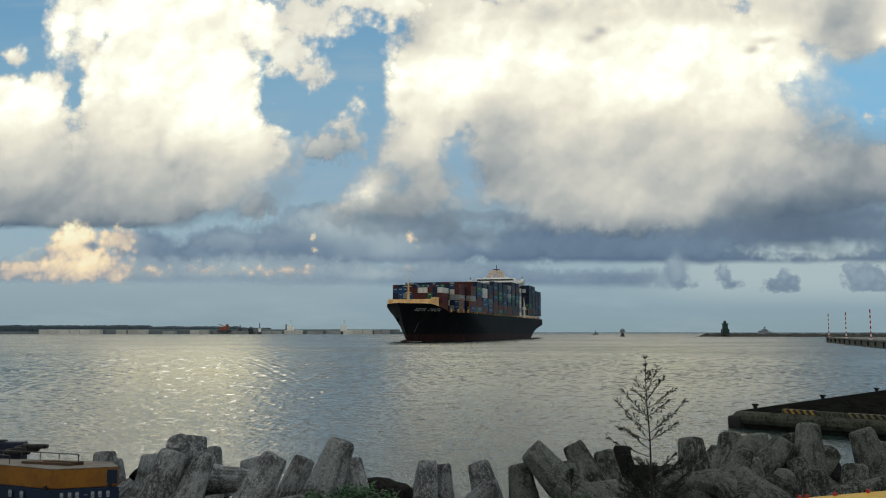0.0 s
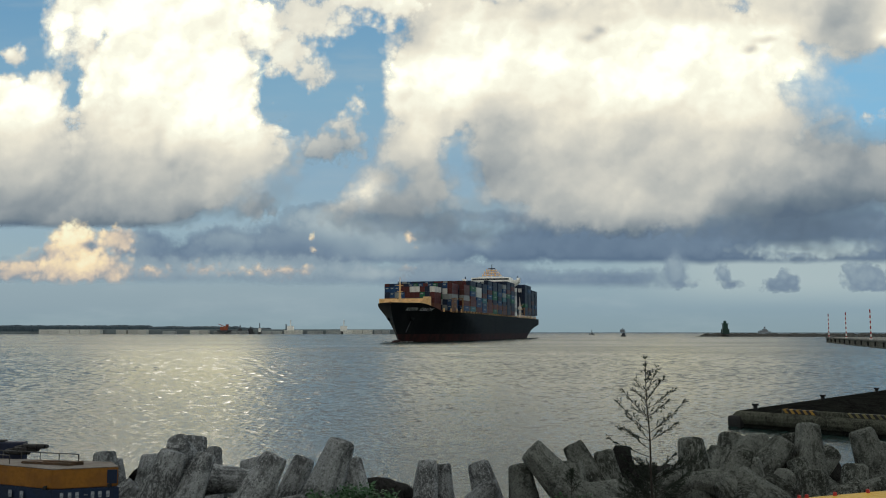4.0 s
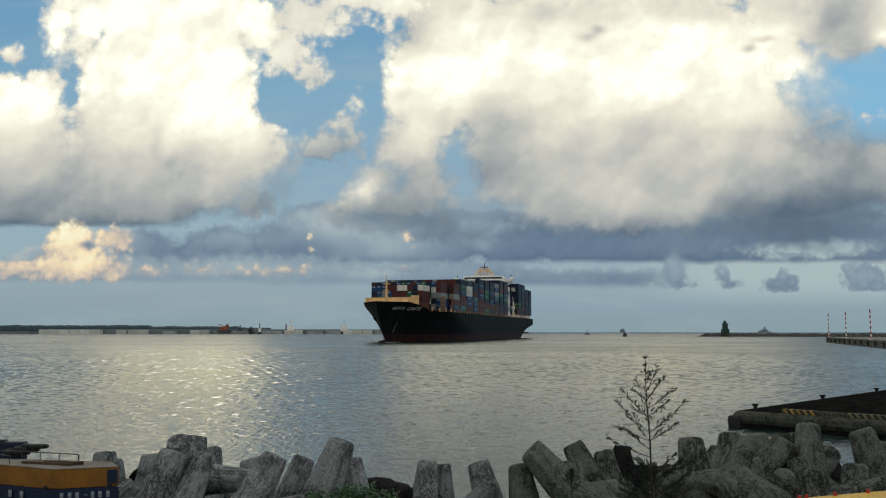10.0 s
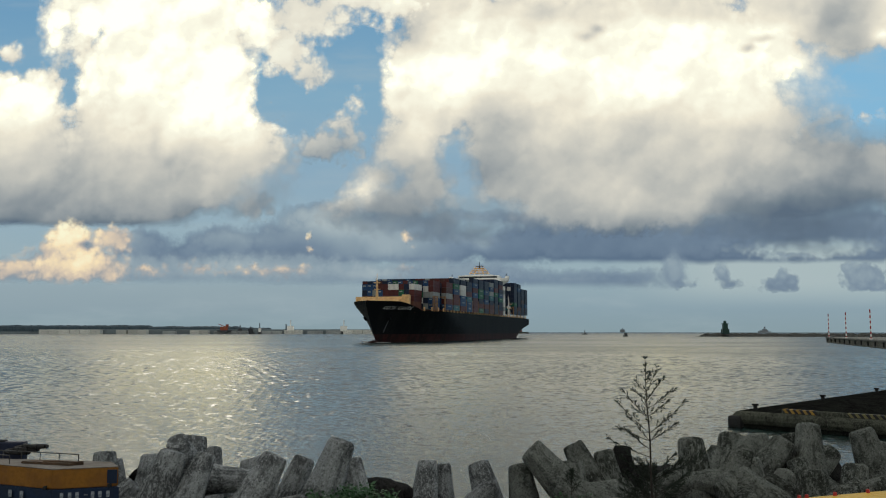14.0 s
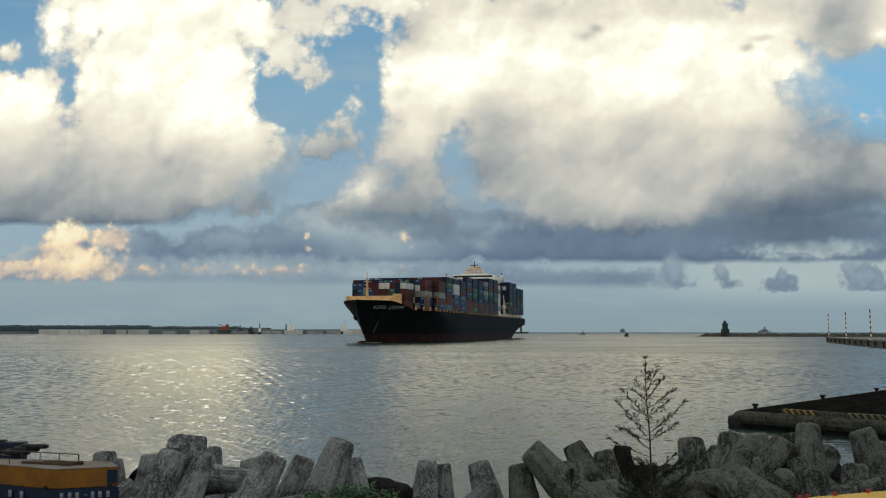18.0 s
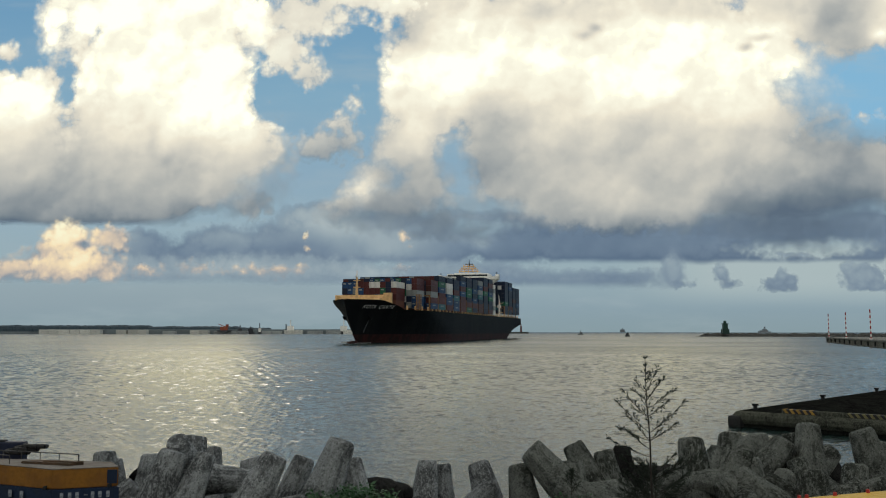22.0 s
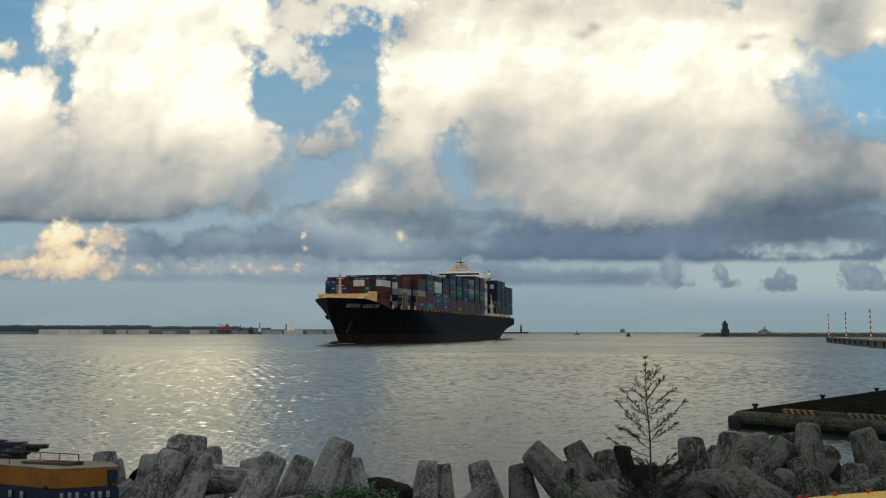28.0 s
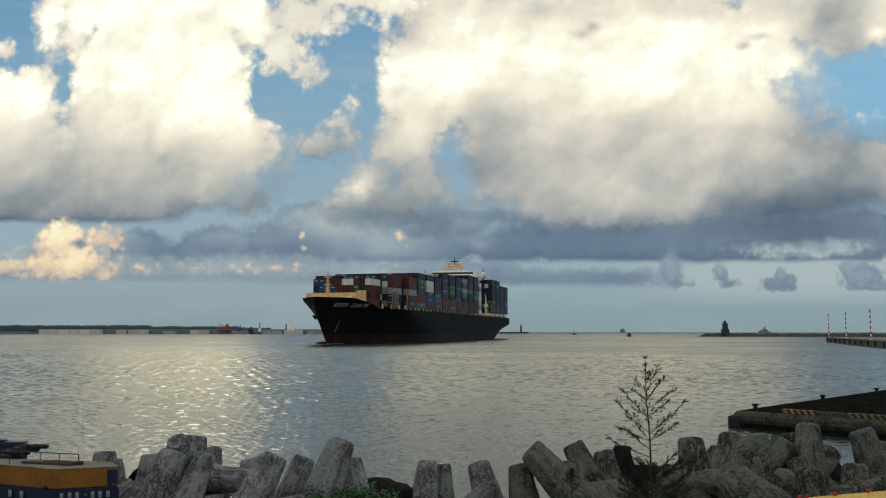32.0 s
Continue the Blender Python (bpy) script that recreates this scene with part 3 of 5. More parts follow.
def hull_strip(levels, z_of):
    bm = bmesh.new()
    stations = [i * 0.5 for i in range(0, 21)] + [10 + i * 1.5 for i in range(1, 31)] + [55 + i * 5 for i in range(1, 35)] + [226 + i * 4 for i in range(0, 15)] + [284 + i for i in range(0, 17)]
    for side in (1, -1):
        rows = []
        for k in levels:
            row = []
            for s in stations:
                z = z_of(k, s)
                w = max(0.0, min(1.0, z / 17.8))
                lo, hi = stem(w), 264 + 36 * max(0.0, min(1.0, z / 10.0))
                ss = lo + (s / 300) * (hi - lo)
                row.append(bm.verts.new((-ss, side * max(half_breadth(ss, z), 0.02), z)))
            rows.append(row)
        grid_faces(bm, rows, True, side < 0)
    return bm


part("hull", hull_strip([i / 14 for i in range(15)], lambda k, s: 3.6 + (deck_z(s) - 3.6) * k), HULL, ship, "black painted hull with dull patches")
part("boot_topping", hull_strip([i / 5 for i in range(6)], lambda k, s: -3.0 + 6.6 * k), BOOT, ship, "faded red band at the waterline")
bm = bmesh.new()
rows = []
for s in [i * 1.0 for i in range(0, 40)] + list(range(40, 301, 10)):
    z = deck_z(s) - 0.9
    b = max(0.02, half_breadth(s, z) - 0.15)
    rows.append([bm.verts.new((-s, -b, z)), bm.verts.new((-s, b, z))])
grid_faces(bm, rows, False)
part("deck", bm, DECKRED, ship)
bm = bmesh.new()
rows = [[bm.verts.new((-(264 + 36 * max(0, min(1, z / 10.0))), u * half_breadth(299.9 if z >= 10 else 263.5 + 36 * max(0, z) / 10, z), z)) for u in (-1, -0.5, 0, 0.5, 1)] for z in (-1, 0, 3.5, 7, 10, 14.2)]
grid_faces(bm, rows, False)
part("transom", bm, HULL, ship)
bm = bmesh.new()
bmesh.ops.create_uvsphere(bm, u_segments=20, v_segments=12, radius=1, matrix=pose(-7.0, 0, -1.9) @ Matrix.Diagonal((8.5, 2.6, 2.9, 1)))
for fc in bm.faces:
    fc.smooth = True
part("bulbous_bow", bm, BOOT, ship)

# forecastle: breakwater, deckhouse, mast, winches
bm = bmesh.new()
box(bm, -22.4, -14.0, 16.4, -21.8, 8.2, 20.4, 0.1)
part("breakwater", bm, BUFF, ship, "buff painted steel wall")
for u in range(-13, 9, 3):
    bm = bmesh.new()
    vs = [bm.verts.new(p) for p in ((-21.8, u - .1, 16.5), (-19.8, u - .1, 16.5), (-21.8, u - .1, 19.8), (-21.8, u + .1, 16.5), (-19.8, u + .1, 16.5), (-21.8, u + .1, 19.8))]
    for q in ((0, 1, 2), (5, 4, 3), (0, 3, 4, 1), (1, 4, 5, 2), (2, 5, 3, 0)):
        bm.faces.new([vs[i] for i in q])
    part("bracket", bm, BUFF, ship)
bm = bmesh.new()
box(bm, -24.0, 8.1, 15.5, -21.4, 11.4, 21.2, 0.15)
part("deckhouse", bm, BUFF, ship, "buff painted deck locker")
mast = part("foremast", rod(bmesh.new(), (-11, 0, 16.4), (-11, 0, 27.5), 0.75, 0.35, 12), BUFF, ship, "buff tapered foremast")
part("topmast", rod(bmesh.new(), (-11, 0, 27.5), (-11, 0, 30.0), 0.16, 0.1), BUFF, mast)
part("crosstree", rod(bmesh.new(), (-11, -1.5, 26.0), (-11, 1.5, 26.0), 0.18), BUFF, mast)
part("lantern", box(bmesh.new(), -10.9, -0.4, 27.2, -10.1, 0.4, 28.0, 0.1), WHITE, mast)
part("platform", box(bmesh.new(), -12.0, -1.2, 23.0, -10.0, 1.2, 23.3, 0.05), BUFF, mast)
for u in (-7.5, -3.2, 4.4, 7.5):
    bm = bmesh.new()
    rod(bm, (-15.5, u - 1.2, 17.8), (-15.5, u + 1.2, 17.8), 0.9, 0.9, 12)
    box(bm, -16.4, u - 1.6, 16.4, -14.6, u - 1.2, 18.9, 0.05)
    box(bm, -16.4, u + 1.2, 16.4, -14.6, u + 1.6, 18.9, 0.05)
    part("winch", bm, BUFF, ship)

# anchors with their pale streaks
for side in (1, -1):
    s, z = 12.5, 10.4
    u = side * (half_breadth(s, z) + 0.3)
    bm = bmesh.new()
    rod(bm, (-s, u * 0.9, z + 2.6), (-s, u, z), 0.32, 0.32)
    rod(bm, (-s - 1.6, u + side * .2, z + 0.5), (-s, u, z - 0.6), 0.45, 0.4)
    rod(bm, (-s + 1.6, u + side * .2, z + 0.5), (-s, u, z - 0.6), 0.45, 0.4)
    part("anchor", bm, HULL, ship, "dark stowed anchor")
    bm = bmesh.new()
    rows = []
    for k in range(6):
        zz = 9.6 - k * 1.05
        rows.append([bm.verts.new((-ss, side * (half_breadth(ss, zz) + 0.05), zz)) for ss in (s - 0.25 - 0.04 * k, s, s + 0.25 + 0.04 * k)])
    grid_faces(bm, rows, True, side < 0)
    part("hawse_streak", bm, RUST, ship, "pale streak below the hawse pipe")


def hull_text(words, s0, z0, size):
    """Lettering that lies on the flare of the port bow."""
    cu = bpy.data.curves.new("lettering", "FONT")
    cu.body, cu.size, cu.shear, cu.space_character = words, size, 0.25, 1.15
    ob = bpy.data.objects.new("lettering", cu)
    me = bpy.data.meshes.new_from_object(ob)
    bm = bmesh.new()
    bm.from_mesh(me)
    bmesh.ops.subdivide_edges(bm, edges=[e for e in bm.edges if e.calc_length() > 0.8], cuts=2)
    bmesh.ops.triangulate(bm, faces=bm.faces)
    for v in bm.verts:
        s, z = s0 + v.co.x, z0 + v.co.y
        v.co = (-s, half_breadth(s, z) + 0.09, z)
    bpy.data.objects.remove(ob)
    bpy.data.curves.remove(cu)
    bpy.data.meshes.remove(me)
    return bm


for word, s in (("KOTA", 5.6), ("CANTIK", 13.30)):
    part("ship_name", hull_text(word, s, 14.3, 2.05), LETTER, ship, "white slanted capital letters")

# bridge
bridge = part("bridge", box(bmesh.new(), -219, -15.4, 13.5, -206, 15.4, 38.5, 0.2), WHITE, ship, "white accommodation block")
part("wheelhouse", box(bmesh.new(), -226, -13.5, 38.5, -213.5, 13.5, 42.0, 0.25), WHITE, bridge)
part("window_band", box(bmesh.new(), -213.5, -13.0, 40.2, -213.38, 13.0, 41.3), GLASSY, bridge, "dark wheelhouse windows")
bm = bmesh.new()
box(bm, -219.5, -20, 38.0, -213.2, 20, 40.0, 0.2)
part("bridge_wing", bm, WHITE, bridge, "white open wings across the full beam")
for side in (-1, 1):
    part("wing_shelter", box(bmesh.new(), -219, side * 20 - (0.2 if side < 0 else 1.9), 40.0, -215, side * 20 + (1.9 if side < 0 else 0.2), 41.4, 0.15), WHITE, bridge)
    part("wing_light", rod(bmesh.new(), (-217, side * 18.6, 40.5), (-217, side * 18.6, 43.0), 0.25), HULL, bridge)
    bm = bmesh.new()
    vs = [bm.verts.new(p) for p in ((-214, side * 15.4, 38.0), (-214, side * 19.8, 38.0), (-214, side * 15.4, 35.2), (-219, side * 15.4, 38.0), (-219, side * 19.8, 38.0), (-219, side * 15.4, 35.2))]
    for q in ((0, 1, 2), (5, 4, 3), (0, 3, 4, 1), (1, 4, 5, 2), (2, 5, 3, 0)):
        bm.faces.new([vs[i] for i in q])
    part("wing_brace", bm, WHITE, bridge)
part("monkey_island", box(bmesh.new(), -224, -9, 42.0, -214.5, 9, 42.5, 0.1), WHITE, bridge)
bm = bmesh.new()
for k, (w, z) in enumerate(((6.5, 43.6), (5.2, 45.2), (3.6, 46.8))):
    box(bm, -221, -w, z, -216.5, w, z + 0.35)
    for u in (-w, -w / 2, 0, w / 2, w):
        rod(bm, (-217, u * 0.95, z - 1.6), (-217, u * 0.9, z + 1.3), 0.26, 0.22, 6)
part("radar_tower", bm, BUFF, bridge, "buff tiered radar mast")
part("signal_mast", rod(bmesh.new(), (-219, 0, 46.5), (-219, 0, 51.5), 0.35, 0.15), HULL, bridge)
part("radar", box(bmesh.new(), -218.6, -2.6, 48.2, -218.2, 2.6, 48.7, 0.08), HULL, bridge)
part("funnel", box(bmesh.new(), -238, -5, 30, -233, 5, 42.5, 0.8), HULL, ship, "dark funnel behind the bridge")


def container_mesh(length, mat, mark):
    """A steel box with sunk panels between its corner posts."""
    bm = bmesh.new()
    box(bm, -length, -1.22, 0, 0, 1.22, 2.59)
    sides = [f for f in bm.faces if abs(f.normal.z) < 0.5 or f.normal.z > 0.5]
    bmesh.ops.inset_individual(bm, faces=sides, thickness=0.16, depth=-0.06)
    if mark:
        for quad in (((-length * .7, 1.175, 1.45), (-length * .3, 1.175, 1.45), (-length * .3, 1.175, 1.95), (-length * .7, 1.175, 1.95)),
                     ((-0.045, -0.8, 1.6), (-0.045, 0.5, 1.6), (-0.045, 0.5, 2.05), (-0.045, -0.8, 2.05))):
            bm.faces.new([bm.verts.new(q) for q in quad]).material_index = 1
    me = bpy.data.meshes.new("container")
    bm.to_mesh(me)
    bm.free()
    me.materials.append(mat)
    me.materials.append(MARK)
    return me


MARK = coat("faded_container_lettering", (0.34, 0.38, 0.36), 0.7, 0, (0.15, 0.17, 0.17), 0.6, 1.5)
BOX_MESH = [container_mesh(12.1, m, i in (2, 4, 7)) for i, m in enumerate(BOX)]
rng = random.Random(11)
TIER = 2.68
CODE = dict(zip("nmbkgwyto", range(9)))
# each bay: metres aft of the bow, tiers, rows to either side, foot of the stack, colours of the outer port stack from the top
BAYS = [(26, 3, 5, 18.3, "wmm"), (40, 5, 7, 15.2, "mmybb"), (54.5, 5, 8, 15.2, "mkymb"), (69, 6, 8, 15.2, "ngbmmt"), (83.5, 6, 8, 15.2, "nwwbbm"), (98, 6, 8, 15.2, "nnmtbb"),
        (112.5, 7, 8, 15.2, "nbmbmmm"), (127, 7, 8, 15.2, "nnggnmg"), (141.5, 7, 8, 15.2, "nnbnbmn"), (156, 7, 8, 15.2, "ybytnmk"), (170.5, 8, 8, 15.2, "nnmgnnnn"), (185, 8, 8, 15.2, "nmnbgnnm"),
        (238, 8, 8, 16.6, "nnnnngnn"), (252.5, 8, 8, 16.6, "nbnnnnmn"), (267, 7, 8, 16.6, "nnnknnn"), (281.5, 7, 8, 16.6, "nnnnbnn")]
FRONT = ("bbbmmwwmng", "nbybmmmgnn", "mmnbmmbmmm")
WEIGHTS = (30, 22, 18, 8, 7, 4, 4, 4, 0.7)
inner = [bmesh.new() for m in BOX]
for bay, (s, tiers, half, foot, outer) in enumerate(BAYS):
    for row in range(2 * half):
        u = -2.5 * half + 1.25 + row * 2.5
        edge_row = row == 2 * half - 1
        high = tiers - (1 if rng.random() < 0.12 and not edge_row and bay > 1 else 0)
        for k in range(high):
            c = rng.choices(range(9), WEIGHTS)[0]
            if bay > 7 and rng.random() < (0.65 if bay > 11 else 0.3):
                c = 0
            if edge_row:
                c = CODE[outer[tiers - 1 - k]]
            elif bay == 0:
                c = CODE[FRONT[tiers - 1 - k][row]]
            z = foot + k * TIER
            if row >= 2 * half - 2 or bay == 0 or (k >= high - 2 and bay in (1, 2, 3)):
                part("container", BOX_MESH[c], None, ship, "", pose(-s, u, z))
            elif row < 2 or k >= high - 2 or bay in (1, 12):
                box(inner[c], -s - 12.1, u - 1.22, z, -s, u + 1.22, z + 2.59)
for m, bm in zip(BOX, inner):
    tagged(part("inner_containers", bm, m, ship, "stacked containers further inboard"), kind="stuff")

# lashing bridges, hatch coamings and side posts
part("forward_hatch", box(bmesh.new(), -53, -13.0, 13.2, -25.5, 13.0, 15.1, 0.1), DECKRED, ship)
part("stack_foot", box(bmesh.new(), -38.2, -12.3, 15.1, -26, 12.3, 18.28, 0.1), DECKRED, ship)
part("hatch_coaming", box(bmesh.new(), -296, -17.5, 13.2, -54, 17.5, 15.1, 0.1), DECKRED, ship)
post = bmesh.new()
box(post, -0.35, -0.3, 0, 0.35, 0.3, 2.4, 0.05)
vs = [post.verts.new(p) for p in ((-1.0, -0.25, 0), (-0.35, -0.25, 0), (-0.35, -0.25, 1.6), (-1.0, 0.25, 0), (-0.35, 0.25, 0), (-0.35, 0.25, 1.6))]
for q in ((0, 1, 2), (5, 4, 3), (0, 3, 4, 1), (1, 4, 5, 2), (2, 5, 3, 0)):
    post.faces.new([vs[i] for i in q])
post_me = bpy.data.meshes.new("stanchion")
post.to_mesh(post_me)
post_me.materials.append(BUFF)
for i in range(40):
    s = 33 + i * 6.55
    for side in (1, -1):
        part("stanchion", post_me, None, ship, "", pose(-s, side * (half_breadth(s, 13.8) - 0.6), 13.6))
for s in (b[0] for b in BAYS[2:]):
    bm = bmesh.new()
    for u in (-19.6, 19.6):
        box(bm, -s + 0.6, u - 0.25, 14, -s + 1.7, u + 0.25, 21.5)
    box(bm, -s + 0.6, -19.6, 21.0, -s + 1.7, 19.6, 21.4)
    part("lashing_bridge", bm, TAN, ship)
bm = bmesh.new()
for u in (18.2, 19.6):
    for s in (39.4, 37):
        box(bm, -s - 0.22, u - 0.18, 14, -s + 0.22, u + 0.18, 21.0)
for z in (17.5, 20.8):
    box(bm, -39.6, 18.0, z, -36.8, 19.8, z + 0.25)
part("side_frame", bm, TAN, ship, "tan steel frame at the deck edge")
bm = bmesh.new()
rod(bm, (-228, 18, 14), (-228, 18, 25), 0.55, 0.45, 10)
rod(bm, (-228, 18, 24.6), (-221, 19, 28), 0.4, 0.22)
rod(bm, (-228, 18, 25), (-221, 19, 28.4), 0.12, 0.12)
box(bm, -229.2, 17, 20, -226.8, 19, 22, 0.1)
part("provision_crane", bm, WHITE, ship, "white provision crane aft of the bridge")
for z in (17.0, 20.0, 23.0):
    part("gangway_rail", box(bmesh.new(), -233, 18.6, z, -223, 19.2, z + 0.25), BUFF, ship)
short_white, short_grey = container_mesh(6.1, BOX[5], False), container_mesh(6.1, BOX[6], False)
for k in range(7):
    part("container", short_grey if k in (1, 5) else short_white, None, ship, "", pose(-199.5, 18.75, 15.2 + k * TIER))

# foam at the bow and along the stern
FOAM = coat("sea_foam", (0.62, 0.64, 0.63), 0.8, 0, (0.2, 0.22, 0.22), 0.8, 0.9, 0.1, 3.0)
rng = random.Random(31)


def foam(path, width, height, seed):
    """Broken white crests along a line on the water: (s, u) points."""
    bm = bmesh.new()
    r = random.Random(seed)
    for (s0, u0), (s1, u1) in zip(path, path[1:]):
        for k in range(7):
            t = (k + r.random()) / 7
            s, u = s0 + (s1 - s0) * t, u0 + (u1 - u0) * t + r.uniform(-.5, .5) * width
            bmesh.ops.create_icosphere(bm, subdivisions=1, radius=1.0, matrix=pose(-s, u, 0.02, 0, 0, r.uniform(0, 180)) @ Matrix.Diagonal((r.uniform(.5, 1.6), r.uniform(.25, .8), height * r.uniform(.4, 1.2), 1)))
    for v in bm.verts:
        v.co += Vector((noise.noise(v.co * 1.3), noise.noise(v.co * 1.7 + Vector((5, 0, 0))), 0)) * 0.4
    return bm


tagged(part("bow_wave", foam([(5, -3.0), (12, -4.5), (22, -9.0), (36, -16)], 1.4, 0.3, 1), FOAM, ship, "thin white bow wave"), kind="stuff")
tagged(part("bow_wave", foam([(3, 2.5), (9, 3.2), (15, 4.6)], 0.8, 0.12, 2), FOAM, ship, "thin white bow wave"), kind="stuff")
tagged(part("stern_wash", foam([(268, 17), (292, 18), (310, 21), (335, 27)], 2.5, 0.25, 3), FOAM, ship, "thin white wash at the stern"), kind="stuff")

# ---- armour blocks on the shore ----
BLOCK = concrete("weathered_concrete", (0.29, 0.305, 0.308), (0.095, 0.100, 0.102), 0.08)
MOSSY = concrete("mossy_concrete", (0.165, 0.175, 0.160), (0.045, 0.049, 0.043), 0.08)
# dark rock, taken near black so its colour holds the shade of the gaps
DARKROCK = concrete("gap_dark_rock", (0.03, 0.03, 0.029), (0.014, 0.014, 0.014), 0.05)


def four_legged(seed, mat):
    """A four-legged concrete armour block; one leg points up, the legs are eight-sided and taper."""
    bm = bmesh.new()

    def flat(a):
        """Eight flats with soft arrises."""
        b = (a + math.pi / 8) % (math.pi / 4) - math.pi / 8
        return 0.96 / math.cos(b)

    ways = [Vector((0, 0, 1))] + [Vector((math.cos(a) * 0.943, math.sin(a) * 0.943, -0.333)) for a in (radians(x) for x in (0, 120, 240))]
    for w in ways:
        turn = w.to_track_quat("Z", "Y").to_matrix().to_4x4()
        rows = []
        for k, (d, rad) in enumerate(((0.0, 0.48), (0.3, 0.455), (0.6, 0.42), (0.9, 0.385), (1.2, 0.35), (1.42, 0.325), (1.60, 0.306), (1.665, 0.276), (1.69, 0.225), (1.695, 0.08))):
            rows.append([bm.verts.new(turn @ Vector((rad * flat(a) * math.cos(a), rad * flat(a) * math.sin(a), d))) for a in (math.pi / 4 * (i // 2) + math.pi / 8 + (0.11 if i % 2 else -0.11) for i in range(16))])
        for r0, r1 in zip(rows, rows[1:]):
            for i in range(16):
                bm.faces.new((r0[i], r0[(i + 1) % 16], r1[(i + 1) % 16], r1[i]))
        bm.faces.new(rows[-1])
    bmesh.ops.create_icosphere(bm, subdivisions=3, radius=0.56)
    o = Vector((seed * 7.0, seed * 3.0, 0))
    for v in bm.verts:
        c = v.co.copy()
        v.co += c.normalized() * (0.045 * noise.noise(c * 1.5 + o) + 0.028 * noise.noise(c * 4 + o) + 0.014 * noise.noise(c * 12 + o))
    for fc in bm.faces:
        fc.smooth = False
    me = bpy.data.meshes.new("armour_block")
    bm.to_mesh(me)
    bm.free()
    me.materials.append(mat)
    return me


BLOCKS = [four_legged(i, BLOCK) for i in range(6)]
MOSSY_BLOCKS = [four_legged(i, MOSSY) for i in range(6, 11)]
GAP_DARK_BLOCK = four_legged(12, DARKROCK)
count = [0]
KINDS = {"grey": (BLOCKS, " grey weathered"), "mossy": (MOSSY_BLOCKS, " dark mossy"), "gap_dark": ([GAP_DARK_BLOCK], " near-black")}


def block(tip, middle, spin, kind):
    """One armour block: its raised leg runs from the middle to the tip; spin turns the other three about it."""
    up = Vector(tip) - Vector(middle)
    z = up.normalized()
    x = Vector((0, 1, 0)).cross(z).normalized()
    size = up.length / 1.69
    m = Matrix.Translation(middle) @ Matrix((x, z.cross(x), z)).transposed().to_4x4() @ pose(0, 0, 0, 0, 0, spin) @ Matrix.Diagonal((size, size, size, 1))
    shapes, look_of = KINDS[kind]
    ob = new("armour_block", shapes[count[0] % len(shapes)])
    count[0] += 1
    ob.matrix_basis = m
    lean = math.degrees(up.angle(Vector((0, 0, 1))))
    how = "upright" if lean < 35 else "leaning" if lean < 65 else "tipped over"
    tagged(ob, how + look_of + " four-legged concrete block on the shore", "armour block", "armour blocks along the shore")


block((-9.87, 25.50, 1.32), (-9.70, 25.20, -0.41), 30, "grey")
block((-9.77, 26.00, 1.05), (-9.55, 25.70, -0.21), 80, "grey")
block((-8.68, 26.00, 1.18), (-8.77, 25.70, -0.38), 40, "grey")
block((-6.31, 20.50, 2.02), (-6.83, 20.20, 0.31), 95, "grey")
block((-6.69, 23.50, 1.99), (-6.85, 23.20, 0.14), 20, "grey")
block((-6.82, 26.00, 1.38), (-6.78, 25.70, 0.11), 50, "grey")
block((-5.57, 20.60, 1.96), (-5.97, 20.30, 0.79), 180, "grey")
block((-4.84, 22.60, 0.98), (-6.29, 22.30, 1.08), 100, "grey")
block((-5.51, 25.00, 1.19), (-5.16, 24.70, -0.47), 70, "grey")
block((-4.01, 21.00, 1.85), (-4.80, 20.70, 0.30), 110, "grey")
block((-3.56, 22.50, 1.57), (-4.08, 22.20, 0.13), 100, "grey")
block((-2.47, 21.50, 2.14), (-3.10, 21.20, 0.39), 85, "grey")
block((-2.34, 22.30, 1.59), (-2.07, 22.00, 0.18), 60, "grey")
block((-0.42, 24.00, 1.32), (-0.53, 23.70, -0.12), 25, "grey")
block((-0.02, 24.50, 1.11), (0.01, 24.20, -0.18), 70, "grey")
block((0.91, 23.00, 1.40), (1.36, 22.70, -0.14), 70, "grey")
block((1.94, 22.20, 1.46), (2.13, 21.90, -0.12), 15, "mossy")
block((2.19, 22.00, 1.87), (3.44, 21.70, 0.53), 50, "mossy")
block((3.62, 24.50, 1.67), (4.35, 24.20, 0.18), 62, "mossy")
block((3.35, 22.80, 1.44), (3.45, 22.50, -0.19), 90, "mossy")
block((4.49, 24.50, 1.50), (4.74, 24.20, -0.05), 70, "mossy")
block((5.38, 26.30, 1.37), (5.40, 26.00, -0.02), 40, "gap_dark")
block((6.09, 21.50, 2.21), (6.18, 21.20, 0.51), 175, "mossy")
block((5.65, 21.20, 1.29), (6.84, 20.90, 1.18), 20, "mossy")
block((8.58, 26.00, 1.78), (8.29, 25.70, -0.06), 90, "mossy")
block((7.37, 23.00, 1.78), (6.79, 22.70, 0.01), 65, "mossy")
block((9.08, 25.20, 1.87), (9.02, 24.90, 0.16), 20, "mossy")
block((9.44, 24.00, 1.80), (8.21, 23.70, 0.40), 40, "mossy")
block((10.13, 24.20, 2.27), (10.04, 23.90, 0.53), 60, "mossy")
block((10.06, 25.20, 1.87), (10.24, 24.90, 0.26), 30, "mossy")
block((7.72, 22.20, 1.63), (7.77, 21.90, -0.21), 55, "mossy")
block((6.86, 20.60, 1.44), (8.28, 20.30, 0.24), 15, "mossy")
block((6.50, 20.40, 1.37), (7.20, 20.10, 0.00), 100, "mossy")
block((9.44, 23.40, 1.43), (9.76, 23.10, -0.04), 80, "mossy")
block((8.76, 20.80, 1.51), (8.68, 20.50, -0.34), 45, "mossy")
